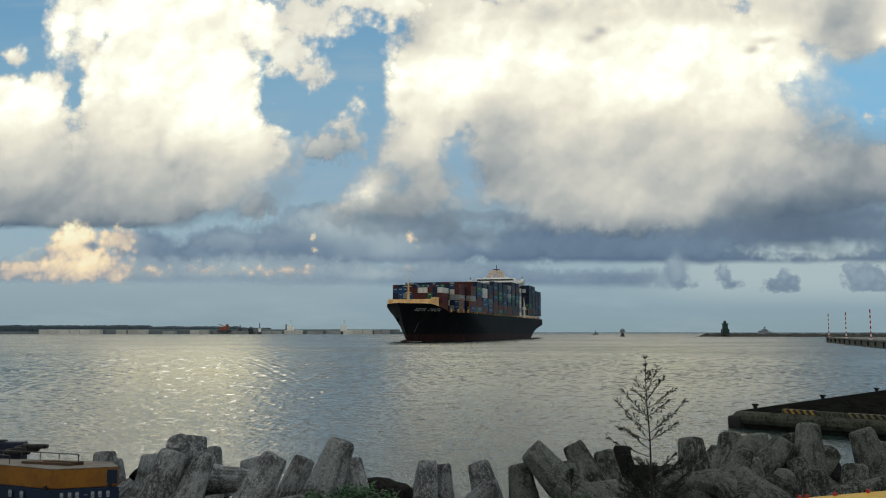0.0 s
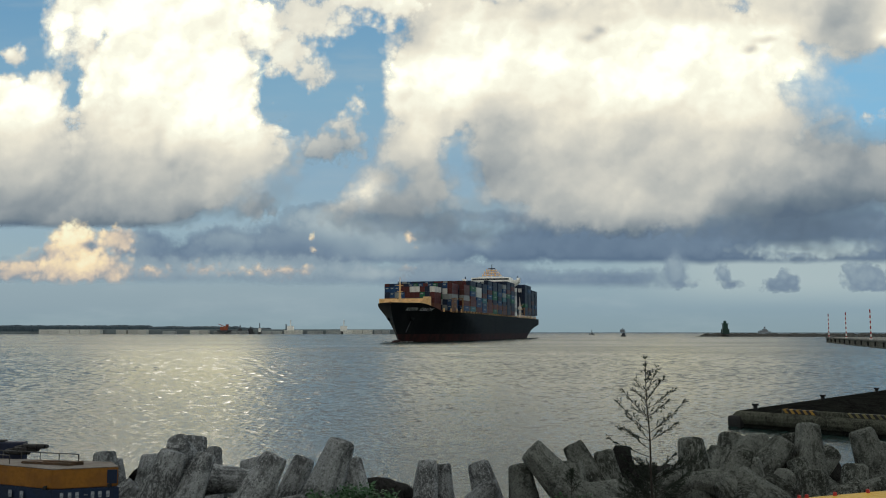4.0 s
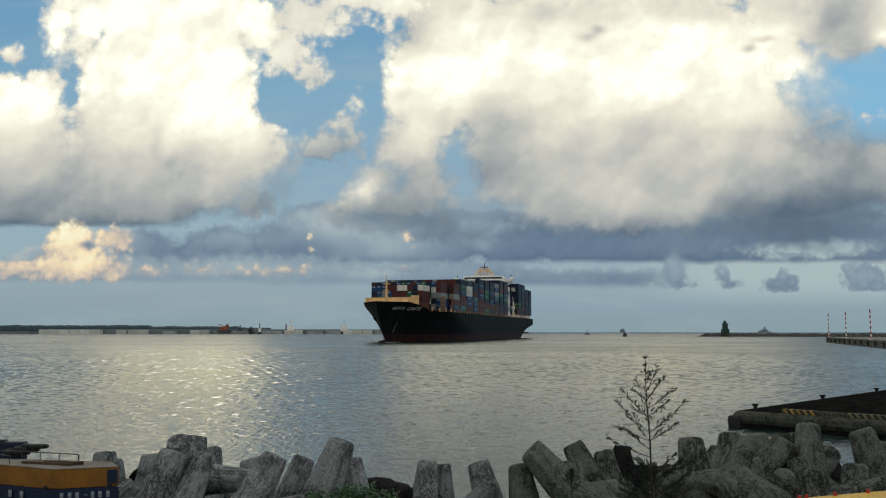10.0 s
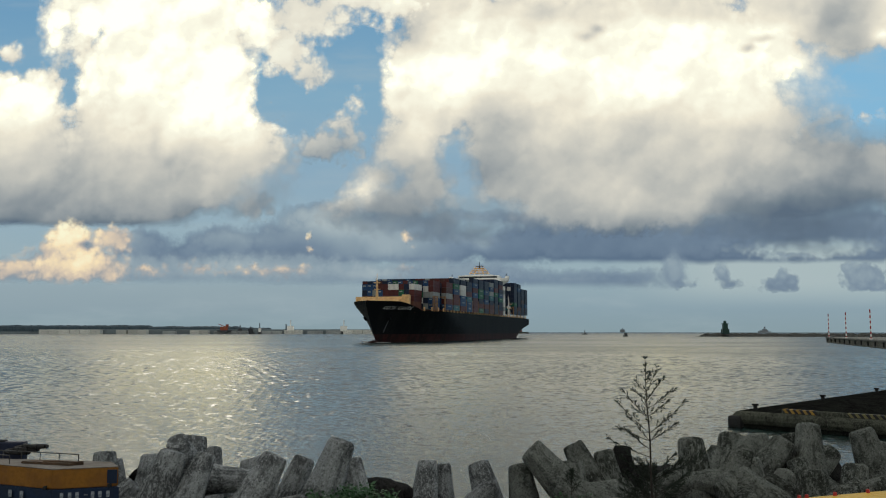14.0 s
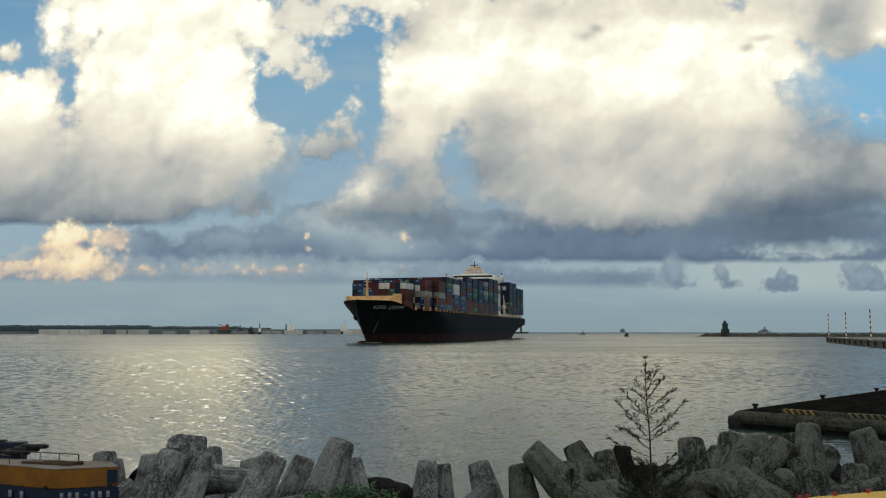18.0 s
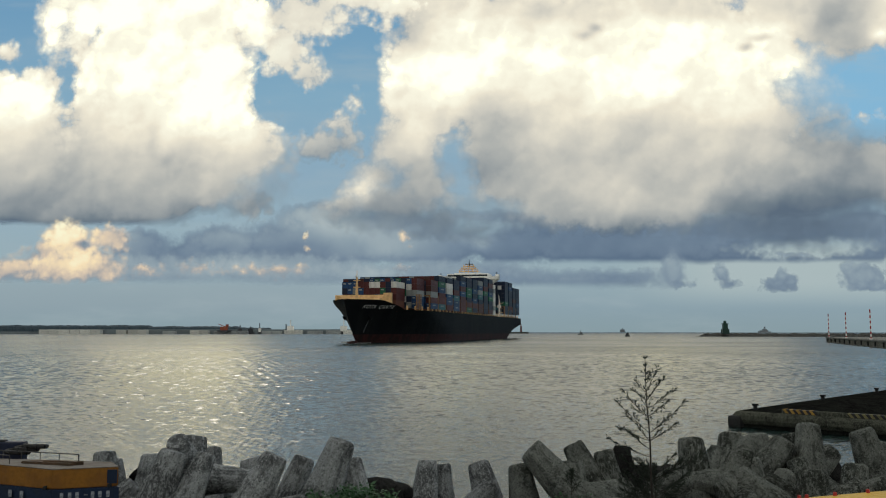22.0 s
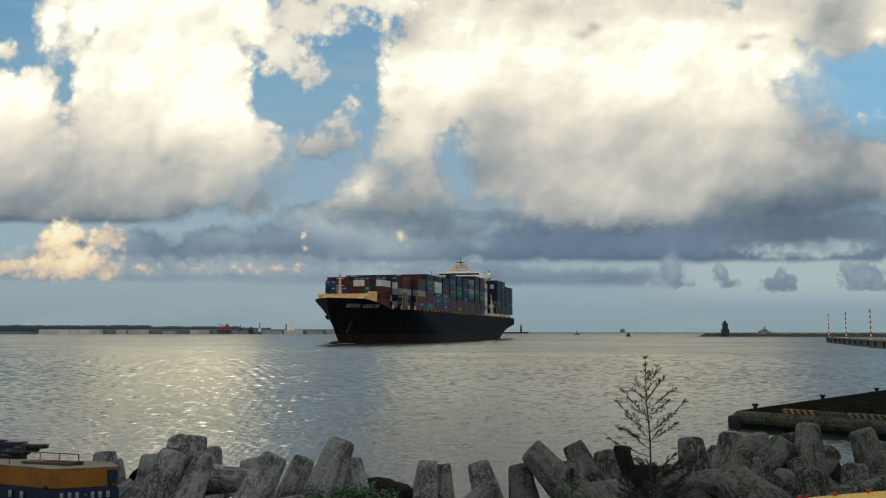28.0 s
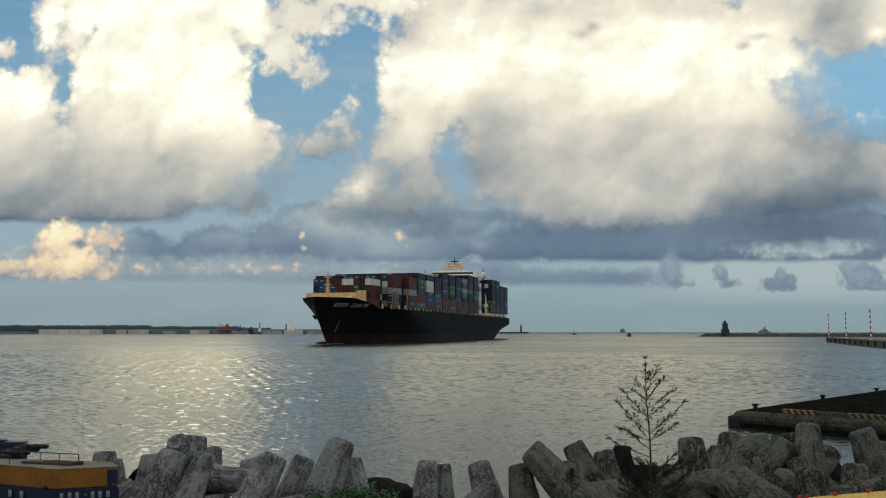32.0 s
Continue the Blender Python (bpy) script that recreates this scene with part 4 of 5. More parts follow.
block((11.01, 23.00, 2.25), (11.45, 22.70, 0.48), 62, "mossy")
block((10.27, 21.80, 1.52), (10.07, 21.50, -0.11), 95, "mossy")
block((9.95, 20.40, 1.37), (10.47, 20.10, -0.41), 30, "mossy")
block((11.00, 24.60, 1.47), (9.81, 24.30, 0.44), 110, "mossy")
block((12.80, 25.40, 1.57), (12.43, 25.10, -0.21), 80, "mossy")
block((2.70, 20.80, 1.22), (4.30, 20.50, 0.40), 100, "mossy")
block((1.28, 22.50, 0.90), (0.36, 22.20, 0.01), 30, "grey")
block((-8.24, 23.50, 0.73), (-9.37, 23.20, -0.27), 100, "grey")
block((7.85, 21.50, 1.18), (9.11, 21.20, 0.30), 60, "mossy")
block((11.22, 25.60, 1.11), (11.65, 25.30, -0.48), 30, "gap_dark")


def boulder(x, y, z, size, seed, mat=DARKROCK, what="dark boulder between the concrete blocks, gap shade in its colour"):
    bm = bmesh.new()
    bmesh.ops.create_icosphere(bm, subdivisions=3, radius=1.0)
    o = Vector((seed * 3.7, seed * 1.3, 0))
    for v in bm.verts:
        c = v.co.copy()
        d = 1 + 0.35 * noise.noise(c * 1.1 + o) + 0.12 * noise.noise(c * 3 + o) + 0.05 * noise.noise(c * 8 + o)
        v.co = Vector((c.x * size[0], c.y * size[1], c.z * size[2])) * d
    me = bpy.data.meshes.new("boulder")
    bm.to_mesh(me)
    bm.free()
    me.materials.append(mat)
    ob = new("boulder", me)
    ob.location = (x, y, z)
    tagged(ob, what, "boulder", "boulders on the shore")


# boulders fill the gaps; most carry the gap shade in their colour
rng = random.Random(5)
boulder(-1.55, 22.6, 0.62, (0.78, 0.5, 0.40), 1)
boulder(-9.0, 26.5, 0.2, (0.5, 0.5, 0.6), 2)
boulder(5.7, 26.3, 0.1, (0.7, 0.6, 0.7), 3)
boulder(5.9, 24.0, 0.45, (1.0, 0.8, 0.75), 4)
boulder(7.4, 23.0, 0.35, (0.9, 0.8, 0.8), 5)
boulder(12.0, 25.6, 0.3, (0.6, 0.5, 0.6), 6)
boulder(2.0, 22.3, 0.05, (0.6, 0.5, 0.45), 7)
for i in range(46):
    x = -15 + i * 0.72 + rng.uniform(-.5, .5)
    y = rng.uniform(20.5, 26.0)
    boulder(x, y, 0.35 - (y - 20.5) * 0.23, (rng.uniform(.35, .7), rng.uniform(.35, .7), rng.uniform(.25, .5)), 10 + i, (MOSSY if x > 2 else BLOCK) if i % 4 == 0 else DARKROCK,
            "broken grey concrete lump on the shore" if i % 4 == 0 else "dark boulder between the concrete blocks, gap shade in its colour")

# ---- quay with bollards ----
QUAY = concrete("quay_concrete", (0.075, 0.078, 0.062), (0.03, 0.032, 0.026), 0.02)
TAR_AND_SHADE = concrete("dark_quay_top_and_underside", (0.014, 0.015, 0.013), (0.006, 0.006, 0.006), 0.08)
IRON = coat("dark_iron", (0.02, 0.02, 0.021), 0.6, 0.3)
YELLOW = coat("yellow_kerb_paint", (0.34, 0.20, 0.04), 0.8, 0, (0.12, 0.10, 0.06), 0.7, 3.0)
BLACKP = coat("black_kerb_paint", (0.02, 0.02, 0.02), 0.7)
quay = thing("quay", pose(14.6, 44.2, 0, 0, 0, -45), "low dark concrete quay with rounded edge", "quay", "", "structure")
bm = bmesh.new()
prof = ((0.55, 0.05), (0.12, 0.22), (0.0, 0.4), (0.0, 0.62), (0.1, 0.76), (0.3, 0.82))
rows = []
for d, z in prof:
    pts = [(60, d), (d + 0.35, d), (d + 0.1, d + 0.1), (d, d + 0.35), (d, 60)]
    rows.append([bm.verts.new((x, y, z)) for x, y in pts])
grid_faces(bm, rows, False)
part("edge", bm, QUAY, quay, "rounded concrete quay edge")
# near-black block: the deep shade below the quay edge is its colour
part("underside", box(bmesh.new(), 0.25, 0.25, -3.5, 60, 60, 0.2), TAR_AND_SHADE, quay)
bm = bmesh.new()
xs = [0.35 + i * 0.6 for i in range(60)]
rows = [[bm.verts.new((x, y, 0.815 + (0.5 * max(0, noise.noise((x * .6, y * .6, 1))) + 0.09 * noise.noise((x * 3, y * 3, 2)) if min(x, y) > 1.6 else 0))) for x in xs] for y in xs]
grid_faces(bm, rows, True)
part("surface", bm, TAR_AND_SHADE, quay, "black tarry quay surface")
FADEDY = coat("faded_yellow_kerb", (0.17, 0.15, 0.07), 0.85, 0, (0.07, 0.07, 0.05), 0.7, 4.0)
part("kerb", box(bmesh.new(), 2.5, 0.34, 0.80, 18.0, 0.64, 1.02, 0.03), QUAY, quay, "low concrete kerb")
for x0, count_of, paint in ((2.55, 5, YELLOW), (5.6, 9, FADEDY), (9.8, 12, FADEDY)):
    for k in range(count_of * 2):
        bm = bmesh.new()
        x = x0 + k * 0.16
        lo = [bm.verts.new((x + d + lean, y, z)) for y in (0.334, 0.645) for d, lean, z in ((0, 0.16, 0.83), (0.16, 0.16, 0.83), (0.16, 0, 1.025), (0, 0, 1.025))]
        for q in ((0, 1, 2, 3), (7, 6, 5, 4), (0, 4, 5, 1), (1, 5, 6, 2), (2, 6, 7, 3), (3, 7, 4, 0)):
            bm.faces.new([lo[i] for i in q])
        part("kerb_stripe", bm, paint if k % 2 == 0 else BLACKP, quay)
part("corner_fender", box(bmesh.new(), -0.14, -0.14, -0.1, 0.6, 0.6, 0.6, 0.2), BLACKP, quay, "black rubber corner fender")
for d in (1.25, 10.0, 19.0):
    b = thing("bollard", quay.matrix_basis @ pose(0.7, d + 0.1, 0.8), "dark iron mooring bollard on the quay edge", "bollard", "bollards")
    part("post", rod(bmesh.new(), (0, 0, 0), (0, 0, 0.22), 0.11, 0.10, 14), IRON, b)
    part("head", rod(bmesh.new(), (0, 0, 0.22), (0, 0, 0.32), 0.16, 0.18, 14), IRON, b)

# ---- far pier with striped poles ----
RED = coat("red_marker_paint", (0.35, 0.03, 0.025), 0.6)
pier = thing("far_pier", pose(171.5, 386, 0, 0, 0, -108), "grey concrete pier reaching into the harbour", "pier", "", "structure")
PIER = concrete("pier_concrete", (0.15, 0.15, 0.13), (0.075, 0.078, 0.068), 0.05)
part("body", box(bmesh.new(), 0, 0, -4, 260, 120, 1.9, 0.2), PIER, pier)
part("capping", box(bmesh.new(), -0.3, -0.3, 1.9, 260, 120, 2.35, 0.1), concrete("pale_capping", (0.26, 0.26, 0.24), (0.16, 0.16, 0.15)), pier)
for i in range(12):
    part("fender", box(bmesh.new(), 6 + i * 14, -0.5, 0.3, 6.5 + i * 14, 0.0, 1.7, 0.1), BLACKP, pier)


def striped_pole(x, y, z, height):
    p = thing("striped_pole", pose(x, y, z), "tall slim pole with red and white bands on the pier", "pole", "striped poles")
    k = 11
    for i in range(k):
        part("band", rod(bmesh.new(), (0, 0, height * i / k), (0, 0, height * (i + 1) / k), 0.19, 0.19, 10), RED if i % 2 == 0 else WHITE, p)
    part("cap", rod(bmesh.new(), (0, 0, height), (0, 0, height + 0.25), 0.3, 0.1, 10), RED, p)
    part("foot", box(bmesh.new(), -0.4, -0.4, 0, 0.4, 0.4, 0.3, 0.05), WHITE, p)


striped_pole(166.5, 372, 2.3, 9.8)
striped_pole(152.0, 325, 2.3, 9.5)
striped_pole(134.0, 270, 2.3, 9.2)

# ---- breakwater with green light ----
GREEN = coat("dark_green_tower", (0.018, 0.055, 0.045), 0.6, 0, None, 0.3, 0.5)
mole = thing("rubble_mole", pose(0, 0, 0), "long low mole of dark rubble", "breakwater", "", "structure")
bm = bmesh.new()
rng = random.Random(8)
rows = []
for i in range(160):
    x = 238 + i * 2.0
    y = 800 - (x - 240) * 0.25
    rows.append([bm.verts.new((x + rng.uniform(-1, 1), y + d + rng.uniform(-1, 1), z * min(1, (i + .3) / 4) * rng.uniform(.75, 1.25))) for d, z in ((-9, -1), (-7, 0.6), (-5, 1.6), (-2, 2.6), (2, 2.9), (8, 2.5), (16, -1))])
grid_faces(bm, rows, False, True)
part("rubble", bm, concrete("dark_rubble", (0.13, 0.13, 0.12), (0.06, 0.06, 0.058), 0.3), mole)
tower = thing("harbour_light", pose(258, 788, 2.6), "dark green square lighthouse on the mole", "lighthouse")
part("base", box(bmesh.new(), -3.0, -3, 0, 3.0, 3, 4.4, 0.2), GREEN, tower)
part("shaft", box(bmesh.new(), -2.0, -2.0, 4.4, 2.0, 2.0, 9.0, 0.2), GREEN, tower)
part("gallery", box(bmesh.new(), -2.5, -2.5, 9.0, 2.5, 2.5, 9.6, 0.1), GREEN, tower)
part("lantern", rod(bmesh.new(), (0, 0, 9.6), (0, 0, 11.2), 1.4, 1.3, 10), GREEN, tower)
part("roof", rod(bmesh.new(), (0, 0, 11.2), (0, 0, 12.2), 1.5, 0.2, 10), GREEN, tower)


def far_vessel(name, x, y, length, height, colours, label, parts, rz=0):
    """A small vessel: hull plus boxes given as shares of its length and height."""
    v = thing(name, pose(x, y, 0, 0, 0, rz), label, "boat")
    bm = bmesh.new()
    w = length * 0.14
    rows = []
    for z, sh in ((-0.4, 0.88), (height * 0.22, 1.0)):
        rows.append([bm.verts.new((length * sh * a, w * b, z + (height * 0.08 if abs(a) > .45 and z > 0 else 0))) for a, b in ((-.5, 0), (-.47, -.9), (-.1, -1), (.3, -.8), (.5, 0), (.3, .8), (-.1, 1), (-.47, .9), (-.5, 0))])
    grid_faces(bm, rows, False)
    bm.faces.new(rows[1][:-1])
    part("hull", bm, colours[0], v)
    for i, (nm, a0, a1, z0, z1, c) in enumerate(parts):
        part(nm, box(bmesh.new(), length * a0, -w * .7, height * z0, length * a1, w * .7, height * z1, min(0.05, length * .01)), colours[c], v)
    return v


# plain grey on the near boats, painted haze on the two far ships
GREYP = coat("grey_paint_and_haze", (0.22, 0.24, 0.26), 0.6)
DARKP = coat("dark_vessel_paint", (0.05, 0.055, 0.06), 0.6)
ORANGE = coat("orange_red_paint", (0.30, 0.075, 0.04), 0.6)
boat_one = far_vessel("fishing_boat", 215, 1311, 9.5, 5, (DARKP, GREYP, WHITE), "small dark fishing boat under way", (("wheelhouse", -.2, .15, .2, .7, 1), ("mast", -.03, .03, .7, 1.3, 0)))
boat_two = far_vessel("launch", 171, 809, 5.5, 4.2, (DARKP, GREYP, WHITE), "small dark launch on the harbour water", (("wheelhouse", -.25, .25, .2, .75, 0), ("mast", -.03, .03, .75, 0.95, 0)), 20)
# both horizon ships all grey: haze is put into their colour
far_vessel("cargo_ship", 960, 4600, 30, 22, (GREYP, GREYP, DARKP), "hazy grey ship on the horizon", (("deckhouse", -.45, .3, .2, .7, 1), ("mast", -.1, -.02, .7, 1.0, 1)))
far_vessel("patrol_ship", 1250, 3350, 52, 18, (GREYP, GREYP, GREYP), "hazy grey ship beyond the mole", (("deckhouse", -.35, .25, .2, .5, 1), ("bridge", -.15, .15, .5, .75, 1), ("mast", -.02, .03, .75, 1.25, 2)))
mole_two = thing("outer_mole", pose(0, 0, 0), "low outer mole on the horizon", "breakwater", "", "structure")
part("rubble", box(bmesh.new(), 130, 1990, -3, 198, 2010, 3.6, 0.8), QUAY, mole_two)
# red tower paint dulled to brownish, with the sea haze in the colour
HAZY = coat("hazed_red_tower", (0.15, 0.065, 0.06), 0.7)
red_light = thing("red_lighthouse", pose(181, 2000, 3.5), "slim red lighthouse on the outer mole", "lighthouse")
part("shaft", rod(bmesh.new(), (0, 0, 0), (0, 0, 15), 2.6, 1.7, 12), HAZY, red_light)
part("gallery", rod(bmesh.new(), (0, 0, 15), (0, 0, 15.8), 2.6, 2.6, 12), WHITE, red_light)
part("lantern", rod(bmesh.new(), (0, 0, 15.8), (0, 0, 19.5), 1.3, 0.4, 12), HAZY, red_light)

# ---- far shore ----
PALE = concrete("pale_caisson", (0.64, 0.64, 0.59), (0.48, 0.48, 0.45), 0.1)
GREYC = concrete("grey_caisson", (0.36, 0.38, 0.38), (0.26, 0.28, 0.28), 0.1)
# tree colour lifted towards blue-grey: the distance haze is painted in
HAZED_WOODS = coat("far_woods", (0.050, 0.075, 0.092), 0.9, 0, (0.036, 0.056, 0.07), 0.6, 0.08, 0.5, 0.6)
far_land = thing("far_shore", pose(0, 0, 0), "low dark far shore", "shore", "", "structure")
bm = bmesh.new()
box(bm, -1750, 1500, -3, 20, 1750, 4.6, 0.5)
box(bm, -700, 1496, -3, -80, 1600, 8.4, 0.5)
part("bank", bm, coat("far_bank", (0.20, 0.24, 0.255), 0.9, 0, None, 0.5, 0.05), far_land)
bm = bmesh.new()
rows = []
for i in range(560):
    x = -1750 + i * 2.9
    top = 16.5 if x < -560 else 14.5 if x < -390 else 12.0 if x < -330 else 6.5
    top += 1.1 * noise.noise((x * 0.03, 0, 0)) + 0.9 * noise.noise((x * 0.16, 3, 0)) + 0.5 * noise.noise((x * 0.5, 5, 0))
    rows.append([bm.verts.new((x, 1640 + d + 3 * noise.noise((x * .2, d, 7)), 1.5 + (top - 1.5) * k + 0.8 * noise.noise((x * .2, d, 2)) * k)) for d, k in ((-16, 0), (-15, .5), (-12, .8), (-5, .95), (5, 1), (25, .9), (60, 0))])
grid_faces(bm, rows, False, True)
tagged(joined("far_woods", bm, HAZED_WOODS), "dark belt of distant coastal trees", "trees", "", "stuff")
for x0, x1, top in ((72, 180, 583.5), (208, 226, 584), (229, 262, 583.8), (290, 312, 586), (338, 371, 584.8), (380, 398, 586), (402, 440, 586), (465, 500, 586), (504, 536, 584.6), (545, 572, 586), (578, 604, 585), (608, 660, 584), (663, 690, 585)):
    k = 1480 / 1518.25
    xa, xb = (x0 - 784) * k, (x1 - 784) * k
    c = thing("caisson", pose(xa, 1480, 0), "pale concrete caisson floating off the far shore" if top < 585 else "low grey concrete caisson off the far shore", "caisson", "caissons off the far shore")
    hgt = 4.8 + (586.87 - top) * k
    n = max(1, round((xb - xa) / 17))
    for i in range(n):
        part("cell", box(bmesh.new(), (xb - xa) * i / n, 0, -2, (xb - xa) * (i + 1) / n - 0.8, 14, hgt, 0.3), PALE if top < 585 else GREYC, c)
crane = thing("floating_crane", pose((399 - 784) * .975, 1478, 4.5), "orange-red floating crane off the far shore", "crane")
part("house", box(bmesh.new(), -6, -4, 2, 6, 4, 8.5, 0.3), ORANGE, crane)
part("jib", rod(bmesh.new(), (3, 0, 8), (-10, 0, 13), 0.8, 0.5), ORANGE, crane)
part("counterweight", box(bmesh.new(), 3, -3, 8, 7, 3, 12.5, 0.3), ORANGE, crane)
part("pontoon", box(bmesh.new(), -11, -5, 0, 12, 5, 2.5, 0.3), DARKP, crane)
K = 1490 / 1518.25
for px, ln, ht, lab, cols, prts in (
        (424, 16, 13, "dark tug beside the caissons", (DARKP, DARKP, WHITE), (("wheelhouse", -.1, .3, .2, .75, 1), ("mast", .05, .12, .75, 1.2, 1))),
        (444, 14, 12, "dark workboat beside the caissons", (DARKP, DARKP, DARKP), (("wheelhouse", -.3, .3, .2, .8, 1), ("mast", -.05, .05, .8, 1.1, 1))),
        (460, 6, 15, "white and dark workboat beside the caissons", (DARKP, WHITE, DARKP), (("wheelhouse", -.4, .4, .2, .7, 1), ("mast", -.1, .1, .7, 1.3, 2))),
        (513, 20, 19, "white tug behind the caissons", (DARKP, WHITE, DARKP), (("wheelhouse", -.2, .35, .2, .75, 1), ("funnel", -.35, -.28, .2, 0.9, 2), ("mast", .05, .1, .75, 1.3, 1))),
        (608, 18, 19, "white pilot boat behind the caissons", (DARKP, WHITE, DARKP), (("wheelhouse", -.3, .35, .2, .75, 1), ("mast", .0, .08, .75, 1.3, 1)))):
    far_vessel("workboat", (px - 784) * K, 1495, ln, ht, cols, lab, prts)
barge = thing("barge", pose((540 - 784) * K, 1530, 0), "long dark barge moored off the far shore", "barge")
part("hull", box(bmesh.new(), -20, -6, -1, 70, 6, 8.5, 0.6), coat("blue_grey_hull", (0.07, 0.09, 0.11), 0.7), barge)

# ---- truck ----
TORANGE = coat("orange_truck_paint", (0.27, 0.115, 0.012), 0.5, 0, (0.15, 0.06, 0.015), 0.5, 2.0, 0.003, 20)
TBLUE = coat("blue_truck_paint", (0.004, 0.017, 0.050), 0.5, 0, (0.008, 0.013, 0.026), 0.5, 2.0, 0.003, 20)
TTOP = coat("dusty_truck_top", (0.19, 0.17, 0.15), 0.85, 0, (0.10, 0.075, 0.05), 0.6, 2.5, 0.004, 30)
STEEL = coat("dull_rail_steel", (0.07, 0.07, 0.07), 0.5, 0.6)
RUSTY = coat("rusty_hatch", (0.10, 0.06, 0.035), 0.8, 0, (0.04, 0.03, 0.02), 0.6, 4.0)
truck = thing("truck", pose(0, 0, 0), "orange and blue truck body with railed dusty top", "truck")
FADED = coat("faded_white_paint", (0.30, 0.33, 0.36), 0.7, 0, (0.08, 0.11, 0.16), 0.8, 14.0)
PLAN = ((-10.2, 15.8), (-7.345, 14.5), (-6.256, 14.0), (-5.30, 14.3), (-5.62, 14.8), (-7.9, 15.2), (-10.2, 16.2))


def prism(plan, z0, z1, grow=0.0, bevel=0.0):
    bm = bmesh.new()
    cx, cy = sum(p[0] for p in plan) / len(plan), sum(p[1] for p in plan) / len(plan)
    pts = [(x + math.copysign(grow, x - cx), y + math.copysign(grow, y - cy)) for x, y in plan]
    lo, hi = [bm.verts.new((x, y, z0)) for x, y in pts], [bm.verts.new((x, y, z1)) for x, y in pts]
    bm.faces.new(lo[::-1])
    bm.faces.new(hi)
    for i in range(len(pts)):
        j = (i + 1) % len(pts)
        bm.faces.new((lo[i], lo[j], hi[j], hi[i]))
    if bevel:
        bmesh.ops.bevel(bm, geom=list(bm.edges), offset=bevel, segments=2, affect="EDGES")
    return bm


part("lower_body", prism(PLAN, 1.0, 2.30, 0.03, 0.012), TBLUE, truck, "blue steel side")
part("upper_body", prism(PLAN, 2.305, 2.615, 0.0, 0.015), TORANGE, truck, "orange steel coaming")
part("top", prism(PLAN, 2.612, 2.622, -0.004), TTOP, truck, "dusty flat top")
part("corner_patch", box(bmesh.new(), -5.46, 14.235, 2.36, -5.30, 14.245, 2.58), TBLUE, truck)
hatch = part("hatch", prism(((-7.05, 14.6), (-6.15, 14.35), (-5.95, 14.5), (-6.85, 14.8)), 2.62, 2.66, 0, 0.008), RUSTY, truck, "rusty flat hatch")
part("hinge", prism(((-6.65, 14.55), (-6.05, 14.4), (-5.95, 14.48), (-6.55, 14.63)), 2.66, 2.68), RUSTY, hatch)
rail = part("railing", rod(bmesh.new(), (-8.05, 15.35, 2.75), (-6.15, 14.75, 2.75), 0.009), STEEL, truck, "thin steel handrail")
for i in range(6):
    k = i / 5
    part("rail_post", rod(bmesh.new(), (-8.05 + 1.9 * k, 15.35 - .6 * k, 2.61), (-8.05 + 1.9 * k, 15.35 - .6 * k, 2.75), 0.012 if i == 5 else 0.008), STEEL, rail)
part("side_rail", rod(bmesh.new(), (-9.6, 15.66, 2.76), (-7.22, 14.56, 2.755), 0.009), STEEL, rail)
for i in range(6):
    k = i / 5
    part("rail_post", rod(bmesh.new(), (-9.6 + 2.38 * k, 15.66 - 1.10 * k, 2.61), (-9.6 + 2.38 * k, 15.66 - 1.10 * k, 2.757), 0.008), STEEL, rail)
part("cab_roof", box(bmesh.new(), -9.4, 16.0, 2.2, -7.70, 16.2, 2.80, 0.03), coat("dark_blue_cab", (0.008, 0.014, 0.04), 0.5), truck, "dark blue cab roof")
part("beacon", box(bmesh.new(), -8.6, 16.02, 2.79, -8.05, 16.15, 2.83, 0.02), BLACKP, truck)
bm = bmesh.new()
pts = [Vector((-7.75 + 0.24 * math.sin(i * 0.7) + 0.018 * i, 15.75 + .12 * math.cos(i * 0.7), 2.63 + 0.006 * i)) for i in range(26)]
for a, b in zip(pts, pts[1:]):
    rod(bm, a, b, 0.04, 0.04, 7)
part("hose", bm, BLACKP, truck, "black coiled hose")
for x in (-6.36, -5.42):
    part("tail_lamp", rod(bmesh.new(), (x, 13.98 if x < -6 else 14.22, 2.33), (x, 14.1 if x < -6 else 14.3, 2.33), 0.03, 0.03, 10), BLACKP, truck)
way = Vector((-5.27, 14.27, 0)) - Vector((-6.226, 13.97, 0))
for i, k in enumerate((0.16, 0.28, 0.39, 0.52, 0.62, 0.73, 0.85)):
    c = Vector((-6.24, 13.955, 2.20)) + way * k
    m = Matrix.Translation(c) @ pose(0, 0, 0, 0, 0, 17.3)
    part("lettering_bar", box(bmesh.new(), -0.026, -0.006, -0.05 if i != 3 else -0.008, 0.026, 0.0, 0.05 if i != 3 else 0.008, 0.004), FADED, truck, "", m)
for k in (0.28, 0.5):
    c = Vector((-7.37, 14.46, 2.19)) + Vector((1.09, -0.5, 0)) * k
    part("lettering_bar", box(bmesh.new(), -0.04, -0.006, -0.055, 0.04, 0.0, 0.055, 0.004), FADED, truck, "", Matrix.Translation(c) @ pose(0, 0, 0, 0, 0, -24.6))

# yellow vehicle edge with red lamps
low = thing("yellow_trailer", pose(0, 0, 0), "yellow trailer top edge with red lamps", "trailer")
EDGE = ((5.3, 13.78), (7.7, 14.70), (8.2, 13.2), (5.8, 12.3))
part("body", prism(EDGE, 1.0, 2.19, 0, 0.02), coat("yellow_trailer_paint", (0.55, 0.33, 0.02), 0.5), low)
